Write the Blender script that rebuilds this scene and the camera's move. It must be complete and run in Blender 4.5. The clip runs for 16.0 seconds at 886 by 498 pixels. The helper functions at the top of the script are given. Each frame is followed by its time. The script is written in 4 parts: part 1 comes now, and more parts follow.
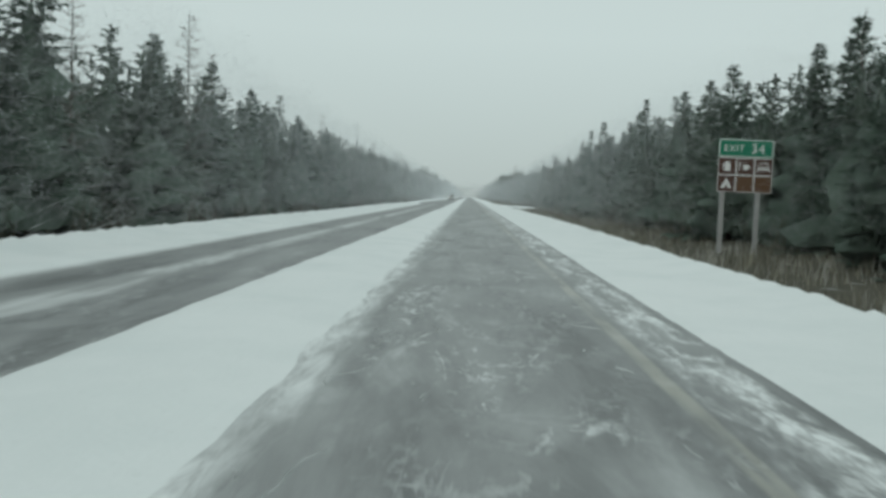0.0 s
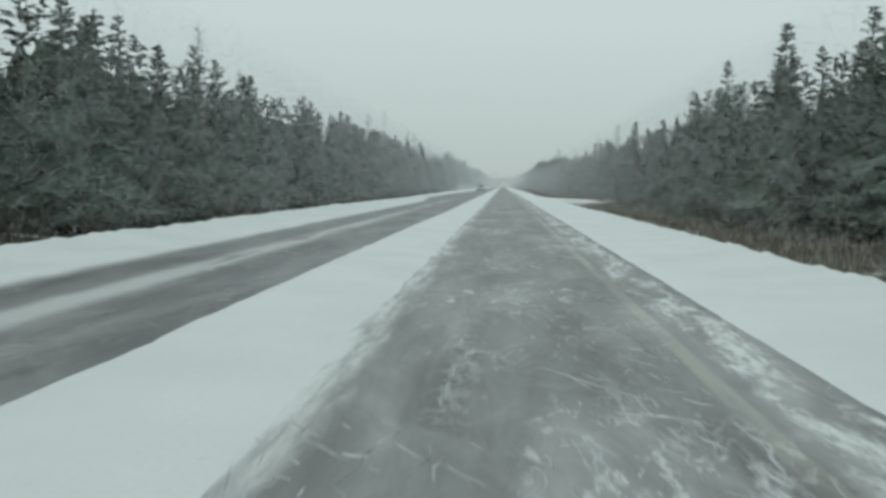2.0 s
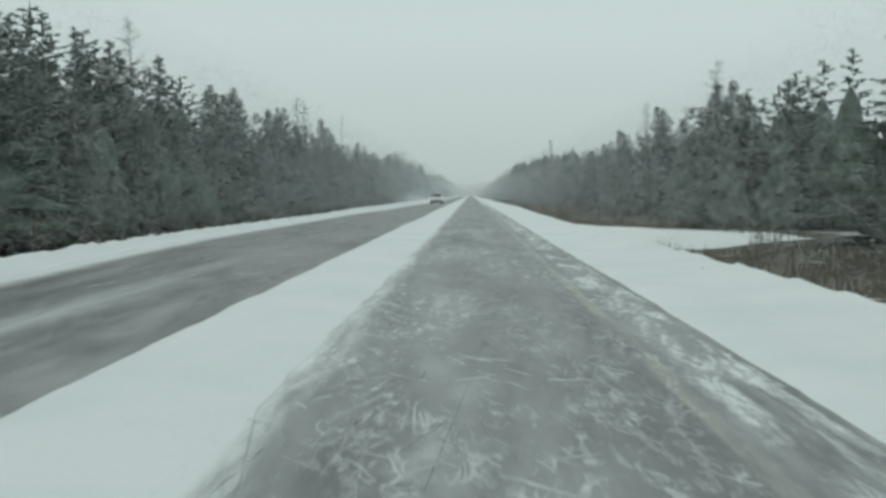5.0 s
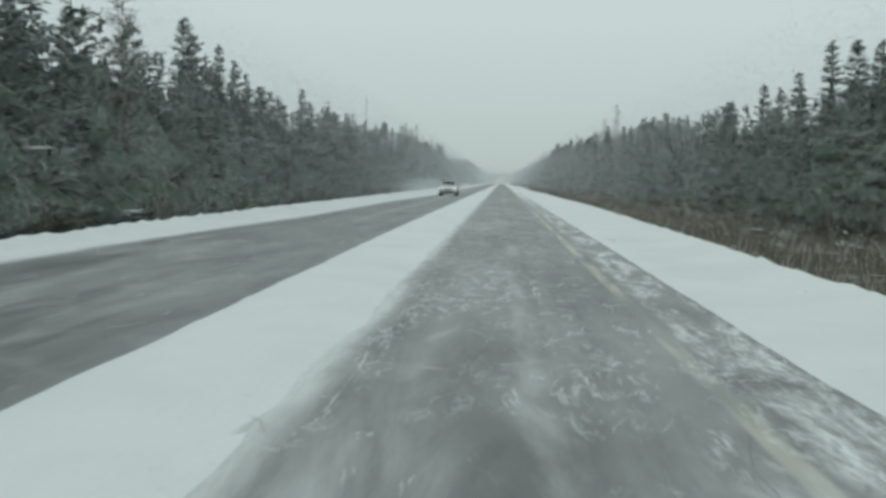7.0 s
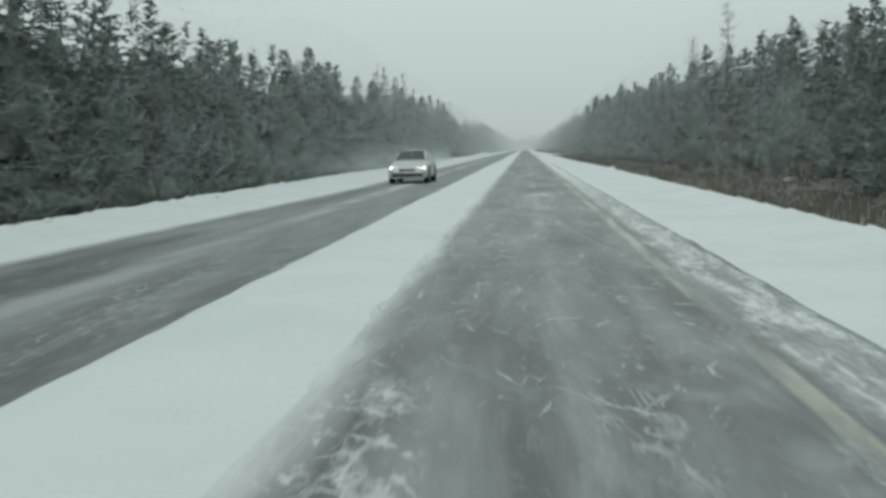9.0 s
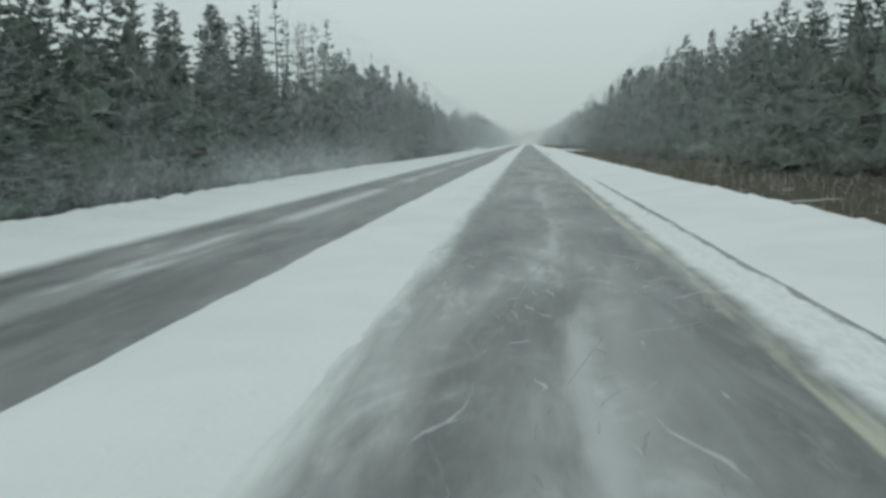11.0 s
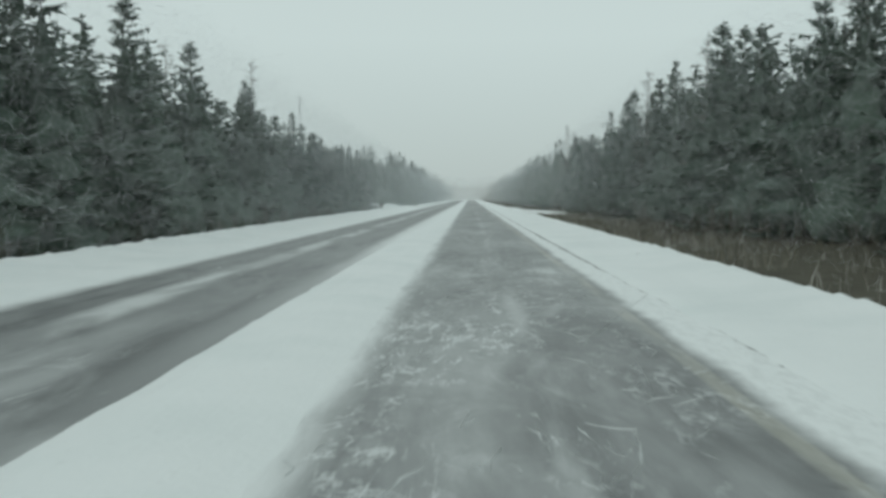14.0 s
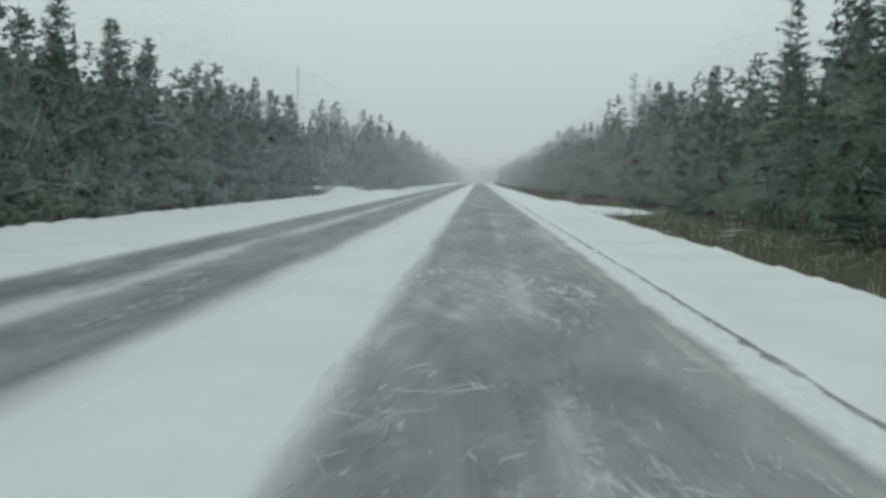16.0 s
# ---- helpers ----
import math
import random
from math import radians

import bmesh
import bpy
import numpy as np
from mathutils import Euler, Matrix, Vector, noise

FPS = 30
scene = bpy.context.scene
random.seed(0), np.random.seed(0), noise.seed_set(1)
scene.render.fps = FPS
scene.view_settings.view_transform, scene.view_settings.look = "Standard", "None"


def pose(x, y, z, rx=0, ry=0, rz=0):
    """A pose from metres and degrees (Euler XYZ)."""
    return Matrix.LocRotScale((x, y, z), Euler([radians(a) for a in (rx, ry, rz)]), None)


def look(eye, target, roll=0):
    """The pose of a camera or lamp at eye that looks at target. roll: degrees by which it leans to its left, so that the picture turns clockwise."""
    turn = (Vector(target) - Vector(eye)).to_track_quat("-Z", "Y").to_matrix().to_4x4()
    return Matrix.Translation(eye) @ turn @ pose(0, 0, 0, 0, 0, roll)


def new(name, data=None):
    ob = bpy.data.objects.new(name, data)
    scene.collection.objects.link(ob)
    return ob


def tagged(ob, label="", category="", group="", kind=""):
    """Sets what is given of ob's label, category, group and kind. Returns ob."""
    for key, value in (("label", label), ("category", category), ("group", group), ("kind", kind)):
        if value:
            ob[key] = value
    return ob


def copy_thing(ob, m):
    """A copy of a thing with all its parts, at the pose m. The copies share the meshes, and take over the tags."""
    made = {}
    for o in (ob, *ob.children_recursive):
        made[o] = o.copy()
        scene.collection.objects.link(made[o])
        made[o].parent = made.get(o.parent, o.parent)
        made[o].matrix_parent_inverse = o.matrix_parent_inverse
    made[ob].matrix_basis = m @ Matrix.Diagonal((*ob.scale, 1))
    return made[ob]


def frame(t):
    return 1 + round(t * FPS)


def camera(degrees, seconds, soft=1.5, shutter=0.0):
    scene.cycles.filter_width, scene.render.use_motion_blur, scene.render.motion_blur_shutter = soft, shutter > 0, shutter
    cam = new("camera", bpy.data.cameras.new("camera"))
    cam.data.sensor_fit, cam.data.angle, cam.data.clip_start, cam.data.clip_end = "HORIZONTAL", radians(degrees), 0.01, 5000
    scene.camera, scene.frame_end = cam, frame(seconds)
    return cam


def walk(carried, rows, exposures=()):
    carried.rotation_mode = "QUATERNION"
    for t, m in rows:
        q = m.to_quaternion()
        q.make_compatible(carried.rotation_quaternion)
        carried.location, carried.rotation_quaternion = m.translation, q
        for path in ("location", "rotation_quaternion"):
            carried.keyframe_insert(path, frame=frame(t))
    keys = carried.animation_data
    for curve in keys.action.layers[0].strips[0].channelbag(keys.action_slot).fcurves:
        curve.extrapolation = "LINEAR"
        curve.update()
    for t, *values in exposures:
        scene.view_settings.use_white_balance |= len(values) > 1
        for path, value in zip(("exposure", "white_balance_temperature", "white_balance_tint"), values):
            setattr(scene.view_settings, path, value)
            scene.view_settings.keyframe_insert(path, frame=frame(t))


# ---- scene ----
# The car drives straight along the road: y ahead, x to the right, road surface at z = 0.
V = 24.0
EYE = 1.45
cam = camera(52.2, 16.0, soft=3.3, shutter=0.07)
# seconds, sideways, yaw, pitch, roll
PATH = [
    (0.0, -0.133, 1.65, -3.45, -2.37), (0.5, -0.091, 1.86, -4.83, -0.44), (1.0, -0.101, 3.17, -3.5, -2.2),
    (1.5, -0.112, 3.29, -3.75, 0.52), (2.0, -0.107, 3.77, -4.1, -1.2), (2.5, -0.103, 2.97, -4.1, -2.0),
    (3.0, -0.099, 4.15, -3.83, -0.34), (3.5, -0.083, -4.29, -3.66, 0.07), (4.0, -0.077, -2.13, -2.6, 0.1),
    (4.7, -0.07, 0.6, -3.2, -0.3), (5.5, -0.062, 3.6, -3.7, -0.6), (6.5, -0.051, 5.1, -3.78, -0.5),
    (7.0, -0.046, 3.69, -4.33, -1.01), (7.5, -0.059, 4.4, -4.68, 0.3), (8.0, -0.072, 5.76, -5.57, 0.68),
    (8.8, -0.087, 5.3, -6.2, 1.2), (9.6, -0.102, 4.6, -6.4, 1.3), (10.5, -0.119, 4.4, -6.36, 1.5),
    (11.0, -0.128, 5.32, -6.59, 1.6), (11.5, -0.176, 6.2, -6.26, 1.8), (12.0, -0.225, 7.27, -5.02, 2.25),
    (12.5, -0.294, 9.26, -5.82, 0.88), (13.0, -0.326, 3.9, -4.26, 1.0), (13.5, -0.358, 1.67, -2.89, 0.66),
    (14.0, -0.377, 1.7, -3.26, 0.4), (14.5, -0.396, 0.4, -3.16, 0.0), (15.0, -0.416, 3.09, -4.28, 2.07),
    (15.5, -0.422, 2.32, -3.85, 1.85), (16.0, -0.364, 2.23, -4.41, -1.14),
]
walk(cam, [(t, pose(x, V * t, EYE, 90 + p, r, w)) for t, x, w, p, r in PATH])

# ---- light: an overcast, snowy sky ----
world = bpy.data.worlds.new("overcast_sky")
scene.world = world
world.use_nodes = True
wn, wl = world.node_tree.nodes, world.node_tree.links
wn.clear()
w_out, w_bg = wn.new("ShaderNodeOutputWorld"), wn.new("ShaderNodeBackground")
w_sky, w_mix = wn.new("ShaderNodeTexSky"), wn.new("ShaderNodeMix")
w_sky.sky_type, w_sky.sun_disc = "NISHITA", False
w_sky.sun_elevation, w_sky.sun_rotation = radians(32), radians(200)
w_mix.data_type = "RGBA"
w_mix.inputs["Factor"].default_value = 0.97
w_mix.inputs[7].default_value = (5.62, 6.60, 6.44, 1)
wl.new(w_sky.outputs["Color"], w_mix.inputs[6])
w_dir, w_sep = wn.new("ShaderNodeTexCoord"), wn.new("ShaderNodeSeparateXYZ")
w_rise, w_tone = wn.new("ShaderNodeMapRange"), wn.new("ShaderNodeVectorMath")
wl.new(w_dir.outputs["Generated"], w_sep.inputs[0])
wl.new(w_sep.outputs[2], w_rise.inputs["Value"])
for k, v in (("From Min", 0.0), ("From Max", 0.17), ("To Min", 0.80), ("To Max", 1.01)):
    w_rise.inputs[k].default_value = v
w_tone.operation = "SCALE"
wl.new(w_mix.outputs[2], w_tone.inputs[0])
wl.new(w_rise.outputs[0], w_tone.inputs["Scale"])
wl.new(w_tone.outputs[0], w_bg.inputs["Color"])
w_bg.inputs["Strength"].default_value = 0.1
wl.new(w_bg.outputs["Background"], w_out.inputs["Surface"])
sun_data = bpy.data.lights.new("sun", "SUN")
sun_data.energy, sun_data.angle, sun_data.color = 0.5, radians(60), (1, 0.97, 0.93)
sun = new("sun", sun_data)
sun.matrix_world = look((0, 0, 50), (6, 17, 38))


# ---- small helpers ----
def hash2(i, j, seed):
    n = (i * 374761393 + j * 668265263 + seed * 974711) & 0xFFFFFFFF
    n = ((n ^ (n >> 13)) * 1274126177) & 0xFFFFFFFF
    return ((n ^ (n >> 16)) & 0xFFFF) / 65535.0


def vnoise(x, y, seed=0):
    """Smooth value noise from -1 to 1 on numpy arrays."""
    x, y = np.broadcast_arrays(np.asarray(x, float), np.asarray(y, float))
    i, j = np.floor(x).astype(np.int64), np.floor(y).astype(np.int64)
    u, v = x - i, y - j
    u, v = u * u * (3 - 2 * u), v * v * (3 - 2 * v)
    a, b = hash2(i, j, seed), hash2(i + 1, j, seed)
    c, d = hash2(i, j + 1, seed), hash2(i + 1, j + 1, seed)
    return 2 * ((a + (b - a) * u) * (1 - v) + (c + (d - c) * u) * v) - 1


def fractal(x, y, seed=0, octaves=3):
    return sum(vnoise(x * 2 ** k, y * 2 ** k, seed + 17 * k) / 2 ** k for k in range(octaves))


def smooth(a, b, x):
    t = np.clip((x - a) / (b - a), 0, 1)
    return t * t * (3 - 2 * t)


def raw_mesh(name, verts, faces, material, shade=True):
    me = bpy.data.meshes.new(name)
    me.from_pydata([tuple(v) for v in verts], [], [tuple(f) for f in faces])
    me.materials.append(material)
    if shade:
        me.polygons.foreach_set("use_smooth", np.ones(len(me.polygons), bool))
    return me


def fast_mesh(name, verts, faces, material, shade=False):
    """A mesh from numpy arrays; all faces have the same number of corners."""
    verts, faces = np.asarray(verts, np.float32), np.asarray(faces, np.int32)
    me = bpy.data.meshes.new(name)
    me.vertices.add(len(verts))
    me.vertices.foreach_set("co", verts.ravel())
    me.loops.add(faces.size)
    me.loops.foreach_set("vertex_index", faces.ravel())
    me.polygons.add(len(faces))
    k = faces.shape[1]
    me.polygons.foreach_set("loop_start", np.arange(len(faces), dtype=np.int32) * k)
    me.polygons.foreach_set("loop_total", np.full(len(faces), k, np.int32))
    me.polygons.foreach_set("use_smooth", np.full(len(faces), shade))
    me.materials.append(material)
    me.update(calc_edges=True)
    me.validate()
    return me


def sheet(name, x, y, z, material):
    """A smooth grid from 2D arrays of places (rows along y)."""
    n, m = x.shape
    k = np.arange(n * m).reshape(n, m)
    quads = np.stack([k[:-1, :-1], k[:-1, 1:], k[1:, 1:], k[1:, :-1]], -1).reshape(-1, 4)
    return new(name, fast_mesh(name, np.stack([x, y, z], -1).reshape(-1, 3), quads, material, True))


def part(name, bm, material, parent, label=""):
    me = bpy.data.meshes.new(name)
    bm.to_mesh(me)
    bm.free()
    me.materials.append(material)
    ob = new(name, me)
    ob.parent = parent
    if label:
        ob["label"] = label
    return ob


# ---- materials ----
class Nodes:
    def __init__(self, name):
        self.mat = bpy.data.materials.new(name)
        self.mat.use_nodes = True
        self.nodes, self.links = self.mat.node_tree.nodes, self.mat.node_tree.links
        self.bsdf = self.nodes["Principled BSDF"]
        self.out = self.nodes["Material Output"]
        self.coords = self.nodes.new("ShaderNodeNewGeometry").outputs["Position"]

    def put(self, socket, value):
        if isinstance(value, bpy.types.NodeSocket):
            self.links.new(value, socket)
        else:
            socket.default_value = value

    def math(self, op, a, b=0.0, clamp=False):
        n = self.nodes.new("ShaderNodeMath")
        n.operation, n.use_clamp = op, clamp
        self.put(n.inputs[0], a)
        self.put(n.inputs[1], b)
        return n.outputs[0]

    def scaled(self, s, vector=None):
        n = self.nodes.new("ShaderNodeMapping")
        self.put(n.inputs["Vector"], vector or self.coords)
        n.inputs["Scale"].default_value = s
        return n.outputs[0]

    def noise(self, scale, detail=4.0, rough=0.55, distort=0.0, vector=None):
        n = self.nodes.new("ShaderNodeTexNoise")
        self.put(n.inputs["Vector"], vector or self.coords)
        n.inputs["Scale"].default_value, n.inputs["Detail"].default_value = scale, detail
        n.inputs["Roughness"].default_value, n.inputs["Distortion"].default_value = rough, distort
        return n.outputs["Fac"]

    def cracks(self, scale, wander, width):
        """Thin branching lines, one inside the noise-bent cells of the plane."""
        n = self.nodes.new("ShaderNodeTexVoronoi")
        n.feature = "DISTANCE_TO_EDGE"
        bend = self.nodes.new("ShaderNodeTexNoise")
        bend.inputs["Scale"].default_value, bend.inputs["Detail"].default_value = 1.1, 4
        self.links.new(self.coords, bend.inputs["Vector"])
        mix = self.nodes.new("ShaderNodeVectorMath")
        mix.operation = "MULTIPLY_ADD"
        self.links.new(bend.outputs["Color"], mix.inputs[0])
        mix.inputs[1].default_value = (wander, wander * 2.5, 0)
        self.links.new(self.coords, mix.inputs[2])
        self.links.new(self.scaled(scale, mix.outputs[0]), n.inputs["Vector"])
        n.inputs["Scale"].default_value = 1.0
        return self.ramp(n.outputs["Distance"], 0.0, width, 1.0, 0.0)

    def ramp(self, value, lo, hi, a=0.0, b=1.0):
        n = self.nodes.new("ShaderNodeMapRange")
        n.interpolation_type = "SMOOTHSTEP"
        for k, v in zip(("Value", "From Min", "From Max", "To Min", "To Max"), (value, lo, hi, a, b)):
            self.put(n.inputs[k], v)
        return n.outputs[0]

    def mix(self, f, a, b):
        n = self.nodes.new("ShaderNodeMix")
        n.data_type = "RGBA"
        self.put(n.inputs["Factor"], f)
        self.put(n.inputs[6], (*a, 1) if isinstance(a, tuple) else a)
        self.put(n.inputs[7], (*b, 1) if isinstance(b, tuple) else b)
        return n.outputs[2]

    def axis(self, which):
        n = self.nodes.new("ShaderNodeSeparateXYZ")
        self.links.new(self.coords, n.inputs[0])
        return n.outputs[which]

    def bump(self, height, strength=0.4, distance=0.02):
        n = self.nodes.new("ShaderNodeBump")
        n.inputs["Strength"].default_value, n.inputs["Distance"].default_value = strength, distance
        self.links.new(height, n.inputs["Height"])
        self.links.new(n.outputs[0], self.bsdf.inputs["Normal"])

    def done(self, colour, rough=0.6, metal=0.0, spec=0.3):
        self.put(self.bsdf.inputs["Base Color"], (*colour, 1) if isinstance(colour, tuple) else colour)
        self.put(self.bsdf.inputs["Roughness"], rough)
        self.put(self.bsdf.inputs["Metallic"], metal)
        self.put(self.bsdf.inputs["Specular IOR Level"], spec)
        return self.mat


def plain(name, colour, rough=0.6, metal=0.0, spec=0.4, grain=0.15, scale=30.0):
    m = Nodes(name)
    g = m.noise(scale, 3)
    dark = tuple(c * (1 - grain) for c in colour)
    lite = tuple(min(1, c * (1 + grain)) for c in colour)
    return m.done(m.mix(g, dark, lite), rough, metal, spec)


SNOW = (0.80, 0.83, 0.83)


def snow_material(name, dirt=0.2):
    m = Nodes(name)
    big, fine = m.noise(0.5, 4), m.noise(14, 5)
    drift = m.noise(1.0, 4, vector=m.scaled((2.2, 0.35, 1)))
    c = m.mix(m.ramp(big, 0.35, 0.75), SNOW, (0.74, 0.78, 0.78))
    c = m.mix(m.math("MULTIPLY", m.ramp(fine, 0.6, 0.8), dirt), c, (0.35, 0.35, 0.33))
    m.bump(m.math("ADD", m.math("MULTIPLY", drift, 3.0), fine), 0.5, 0.02)
    return m.done(c, 0.75, 0, 0.2)


def road_material():
    """Asphalt under a dusting of blown snow: bare in the wheel tracks, streaky between them, patchy on the shoulder."""
    m = Nodes("snow_dusted_asphalt")
    x = m.axis(0)
    dust = m.noise(1.0, 6, 0.62, 0.5, m.scaled((1.1, 0.16, 1)))
    wisp = m.noise(1.0, 5, 0.6, 1.6, m.scaled((0.95, 0.4, 1)))
    cloud = m.noise(0.11, 3, 0.5, 0.3)
    patch = m.noise(0.45, 4, 0.6, 0.5, m.scaled((1, 0.45, 1)))
    # caked snow: short strokes and branching ridges in loose groups
    vein = m.math("MULTIPLY", m.cracks((2.7, 0.8, 1), 0.35, 0.034), m.ramp(patch, 0.42, 0.56))
    vein = m.math("MULTIPLY", vein, m.ramp(m.noise(1.0, 5, 0.7, 0.4, m.scaled((5, 1.4, 1))), 0.36, 0.56, 0.0, 0.22))
    streak = m.math("MAXIMUM", m.cracks((1.1, 0.42, 1), 0.16, 0.02), m.cracks((1.7, 1.1, 1), 0.1, 0.022))
    streak = m.math("MULTIPLY", streak, m.ramp(cloud, 0.43, 0.56, 0.0, 0.2))
    streak = m.math("MULTIPLY", streak, m.ramp(m.noise(1.0, 4, 0.6, 0.4, m.scaled((2, 1.0, 1))), 0.45, 0.62))
    fleck = m.noise(1.0, 6, 0.72, 0.7, m.scaled((4.5, 1.3, 1)))
    fleck = m.math("MULTIPLY", m.ramp(fleck, 0.56, 0.70, 0.0, 0.75), m.ramp(m.math("ADD", cloud, patch), 0.88, 1.12))
    # wind-drawn filaments of powder, soft on both sides, in loose fields
    lines = []
    for size, bend, thin, most in (((1.5, 0.40, 1), 1.4, 0.88, 0.65), ((3.4, 0.6, 1), 0.9, 0.88, 0.45), ((0.8, 0.55, 1), 2.2, 0.92, 0.55)):
        n = m.noise(1.0, 4, 0.6, bend, m.scaled(size))
        edge_on = m.math("SUBTRACT", 1.0, m.math("ABSOLUTE", m.math("SUBTRACT", m.math("MULTIPLY", n, 2.0), 1.0)))
        lines.append(m.ramp(edge_on, thin, 1.0, 0.0, most))
    field = m.ramp(m.noise(1.0, 4, 0.6, 0.8, m.scaled((0.55, 0.16, 1))), 0.40, 0.62, 0.12, 1.0)
    filament = m.math("MULTIPLY", m.math("MAXIMUM", m.math("MAXIMUM", lines[0], lines[1]), lines[2]), field)
    filament = m.math("MULTIPLY", filament, m.ramp(m.noise(1.0, 3, 0.7, 0.0, m.scaled((6, 2.2, 1))), 0.34, 0.60, 0.25, 1.2))
    filament = m.math("MULTIPLY", filament, m.ramp(x, -3.2, -2.4, 0.55, 1.0))
    swept = m.math("MULTIPLY", m.ramp(m.axis(1), 250, 266), m.ramp(m.axis(1), 276, 294, 0.7, 0.0))
    filament = m.math("MULTIPLY", filament, m.math("SUBTRACT", 1.0, swept))
    fleck = m.math("MULTIPLY", fleck, m.math("SUBTRACT", 1.0, swept))
    # across the road: how much snow lies
    cover = m.math("ADD", m.ramp(dust, 0.33, 0.70, 0.06, 0.42), m.ramp(wisp, 0.50, 0.74, 0.0, 0.22))
    cover = m.math("MULTIPLY", cover, m.ramp(patch, 0.3, 0.7, 0.6, 1.35))
    cover = m.math("MULTIPLY", cover, m.ramp(x, -3.3, -2.9, 0.72, 1.0))
    edge = m.noise(0.8, 5, 0.65, 0.4)
    wob = m.math("ADD", x, m.math("MULTIPLY", m.math("SUBTRACT", edge, 0.5), 0.40))
    rim = m.math("ADD", m.math("SUBTRACT", x, m.ramp(m.axis(1), 190, 380, 2.36, 2.12)), m.math("MULTIPLY", m.math("SUBTRACT", edge, 0.5), 0.16))
    bare = m.math("ADD", m.ramp(m.axis(1), 190, 270, -0.02, 0.02), m.math("MULTIPLY", m.math("SUBTRACT", m.noise(1.0, 6, 0.7, 0.6, m.scaled((3.5, 0.9, 1))), 0.5), 0.38))
    bare = m.math("ADD", bare, m.math("MULTIPLY", m.ramp(m.axis(1), 288, 305), m.ramp(m.axis(1), 345, 362, 0.14, 0.0)))
    shoulder = m.math("MULTIPLY", m.ramp(wob, 1.5, 1.85), m.ramp(m.math("SUBTRACT", rim, bare), -0.04, 0.03, 1.0, 0.05))
    shoulder = m.math("MULTIPLY", shoulder, m.ramp(m.noise(1.0, 6, 0.7, 0.6, m.scaled((2.2, 0.5, 1))), 0.36, 0.62, m.ramp(m.axis(1), 200, 272, 0.15, 0.95), 0.97))
    shoulder = m.math("MULTIPLY", shoulder, m.ramp(m.noise(1.0, 5, 0.75, 0.4, m.scaled((11, 3.2, 1))), 0.36, 0.60, m.ramp(m.axis(1), 240, 276, 0.55, 0.92), 1.06))
    powder = m.math("ADD", x, m.math("MULTIPLY", m.math("SUBTRACT", m.noise(1.0, 5, 0.62, 0.4, m.scaled((1.6, 0.30, 1))), 0.5), m.ramp(m.axis(1), 100, 190, 0.95, 0.45)))
    near_strip = m.ramp(powder, -1.55, m.ramp(m.axis(1), 100, 190, -0.85, -0.95), 1.0, 0.0)
    near_strip = m.math("MULTIPLY", near_strip, m.ramp(m.noise(1.0, 6, 0.7, 0.5, m.scaled((5, 0.7, 1))), 0.34, 0.62, m.ramp(m.axis(1), 100, 190, 0.55, 0.8), 1.0))
    near_strip = m.math("MULTIPLY", near_strip, m.ramp(x, -2.6, -2.3))
    # powder drifting off the strip into the other lane, towards the end
    lee = m.math("MULTIPLY", m.ramp(powder, -3.75, -3.0, 0.0, 0.9), m.math("MULTIPLY", m.ramp(x, -2.6, -2.3, 1.0, 0.0), m.ramp(m.axis(1), 330, 372)))
    middle = m.math("MULTIPLY", m.ramp(wob, -0.15, 0.2), m.ramp(wob, 0.2, 0.6, 0.55, 0.0))
    middle = m.math("MULTIPLY", middle, m.math("MULTIPLY", m.ramp(dust, 0.35, 0.6), m.ramp(m.axis(1), 120, 170, 0.25, 1.0)))
    cleared = m.math("MULTIPLY", m.ramp(m.axis(1), 120, 150), m.math("ADD", m.ramp(m.axis(1), 185, 205, 0.7, 0.0), m.ramp(m.axis(1), 225, 255, 0.7, 0.0)))
    other = m.math("MULTIPLY", m.ramp(wob, -5.7, -5.2), m.ramp(wob, -5.0, -4.5, 0.66, 0.0))
    other = m.math("MULTIPLY", other, m.ramp(dust, 0.32, 0.55, 0.35, 1.0))
    other = m.math("MULTIPLY", other, m.math("SUBTRACT", 1.0, m.math("MULTIPLY", cleared, 0.5)))
    far_side = m.ramp(m.math("ADD", wob, cleared), -7.0, -6.2, 0.95, 0.0)
    for extra in (shoulder, near_strip, middle, other, far_side, vein, streak, fleck, filament, lee):
        cover = m.math("MAXIMUM", cover, extra)
    stone = m.mix(m.noise(60, 2), (0.06, 0.064, 0.066), (0.12, 0.125, 0.125))
    line = m.math("MULTIPLY", m.ramp(x, 1.42, 1.47), m.ramp(x, 1.58, 1.63, 1.0, 0.0))
    worn = m.math("MULTIPLY", line, m.ramp(m.noise(1.0, 5, 0.6, 0.3, m.scaled((3, 0.4, 1))), 0.35, 0.62, 0.1, 0.8))
    worn = m.math("MULTIPLY", worn, m.math("MULTIPLY", m.ramp(m.axis(1), 140, 200, 0.5, 1.0), m.ramp(m.axis(1), 280, 320, 1.0, 0.45)))
    base = m.mix(worn, stone, (0.56, 0.54, 0.43))
    cover = m.math("MINIMUM", cover, m.math("SUBTRACT", 1.0, m.math("MULTIPLY", worn, 0.5)))
    m.bump(m.math("ADD", m.math("MULTIPLY", cover, 2.0), m.noise(40, 2)), 0.35, 0.015)
    return m.done(m.mix(cover, base, SNOW), m.ramp(cover, 0.1, 0.6, 0.42, 0.8), 0, 0.3)


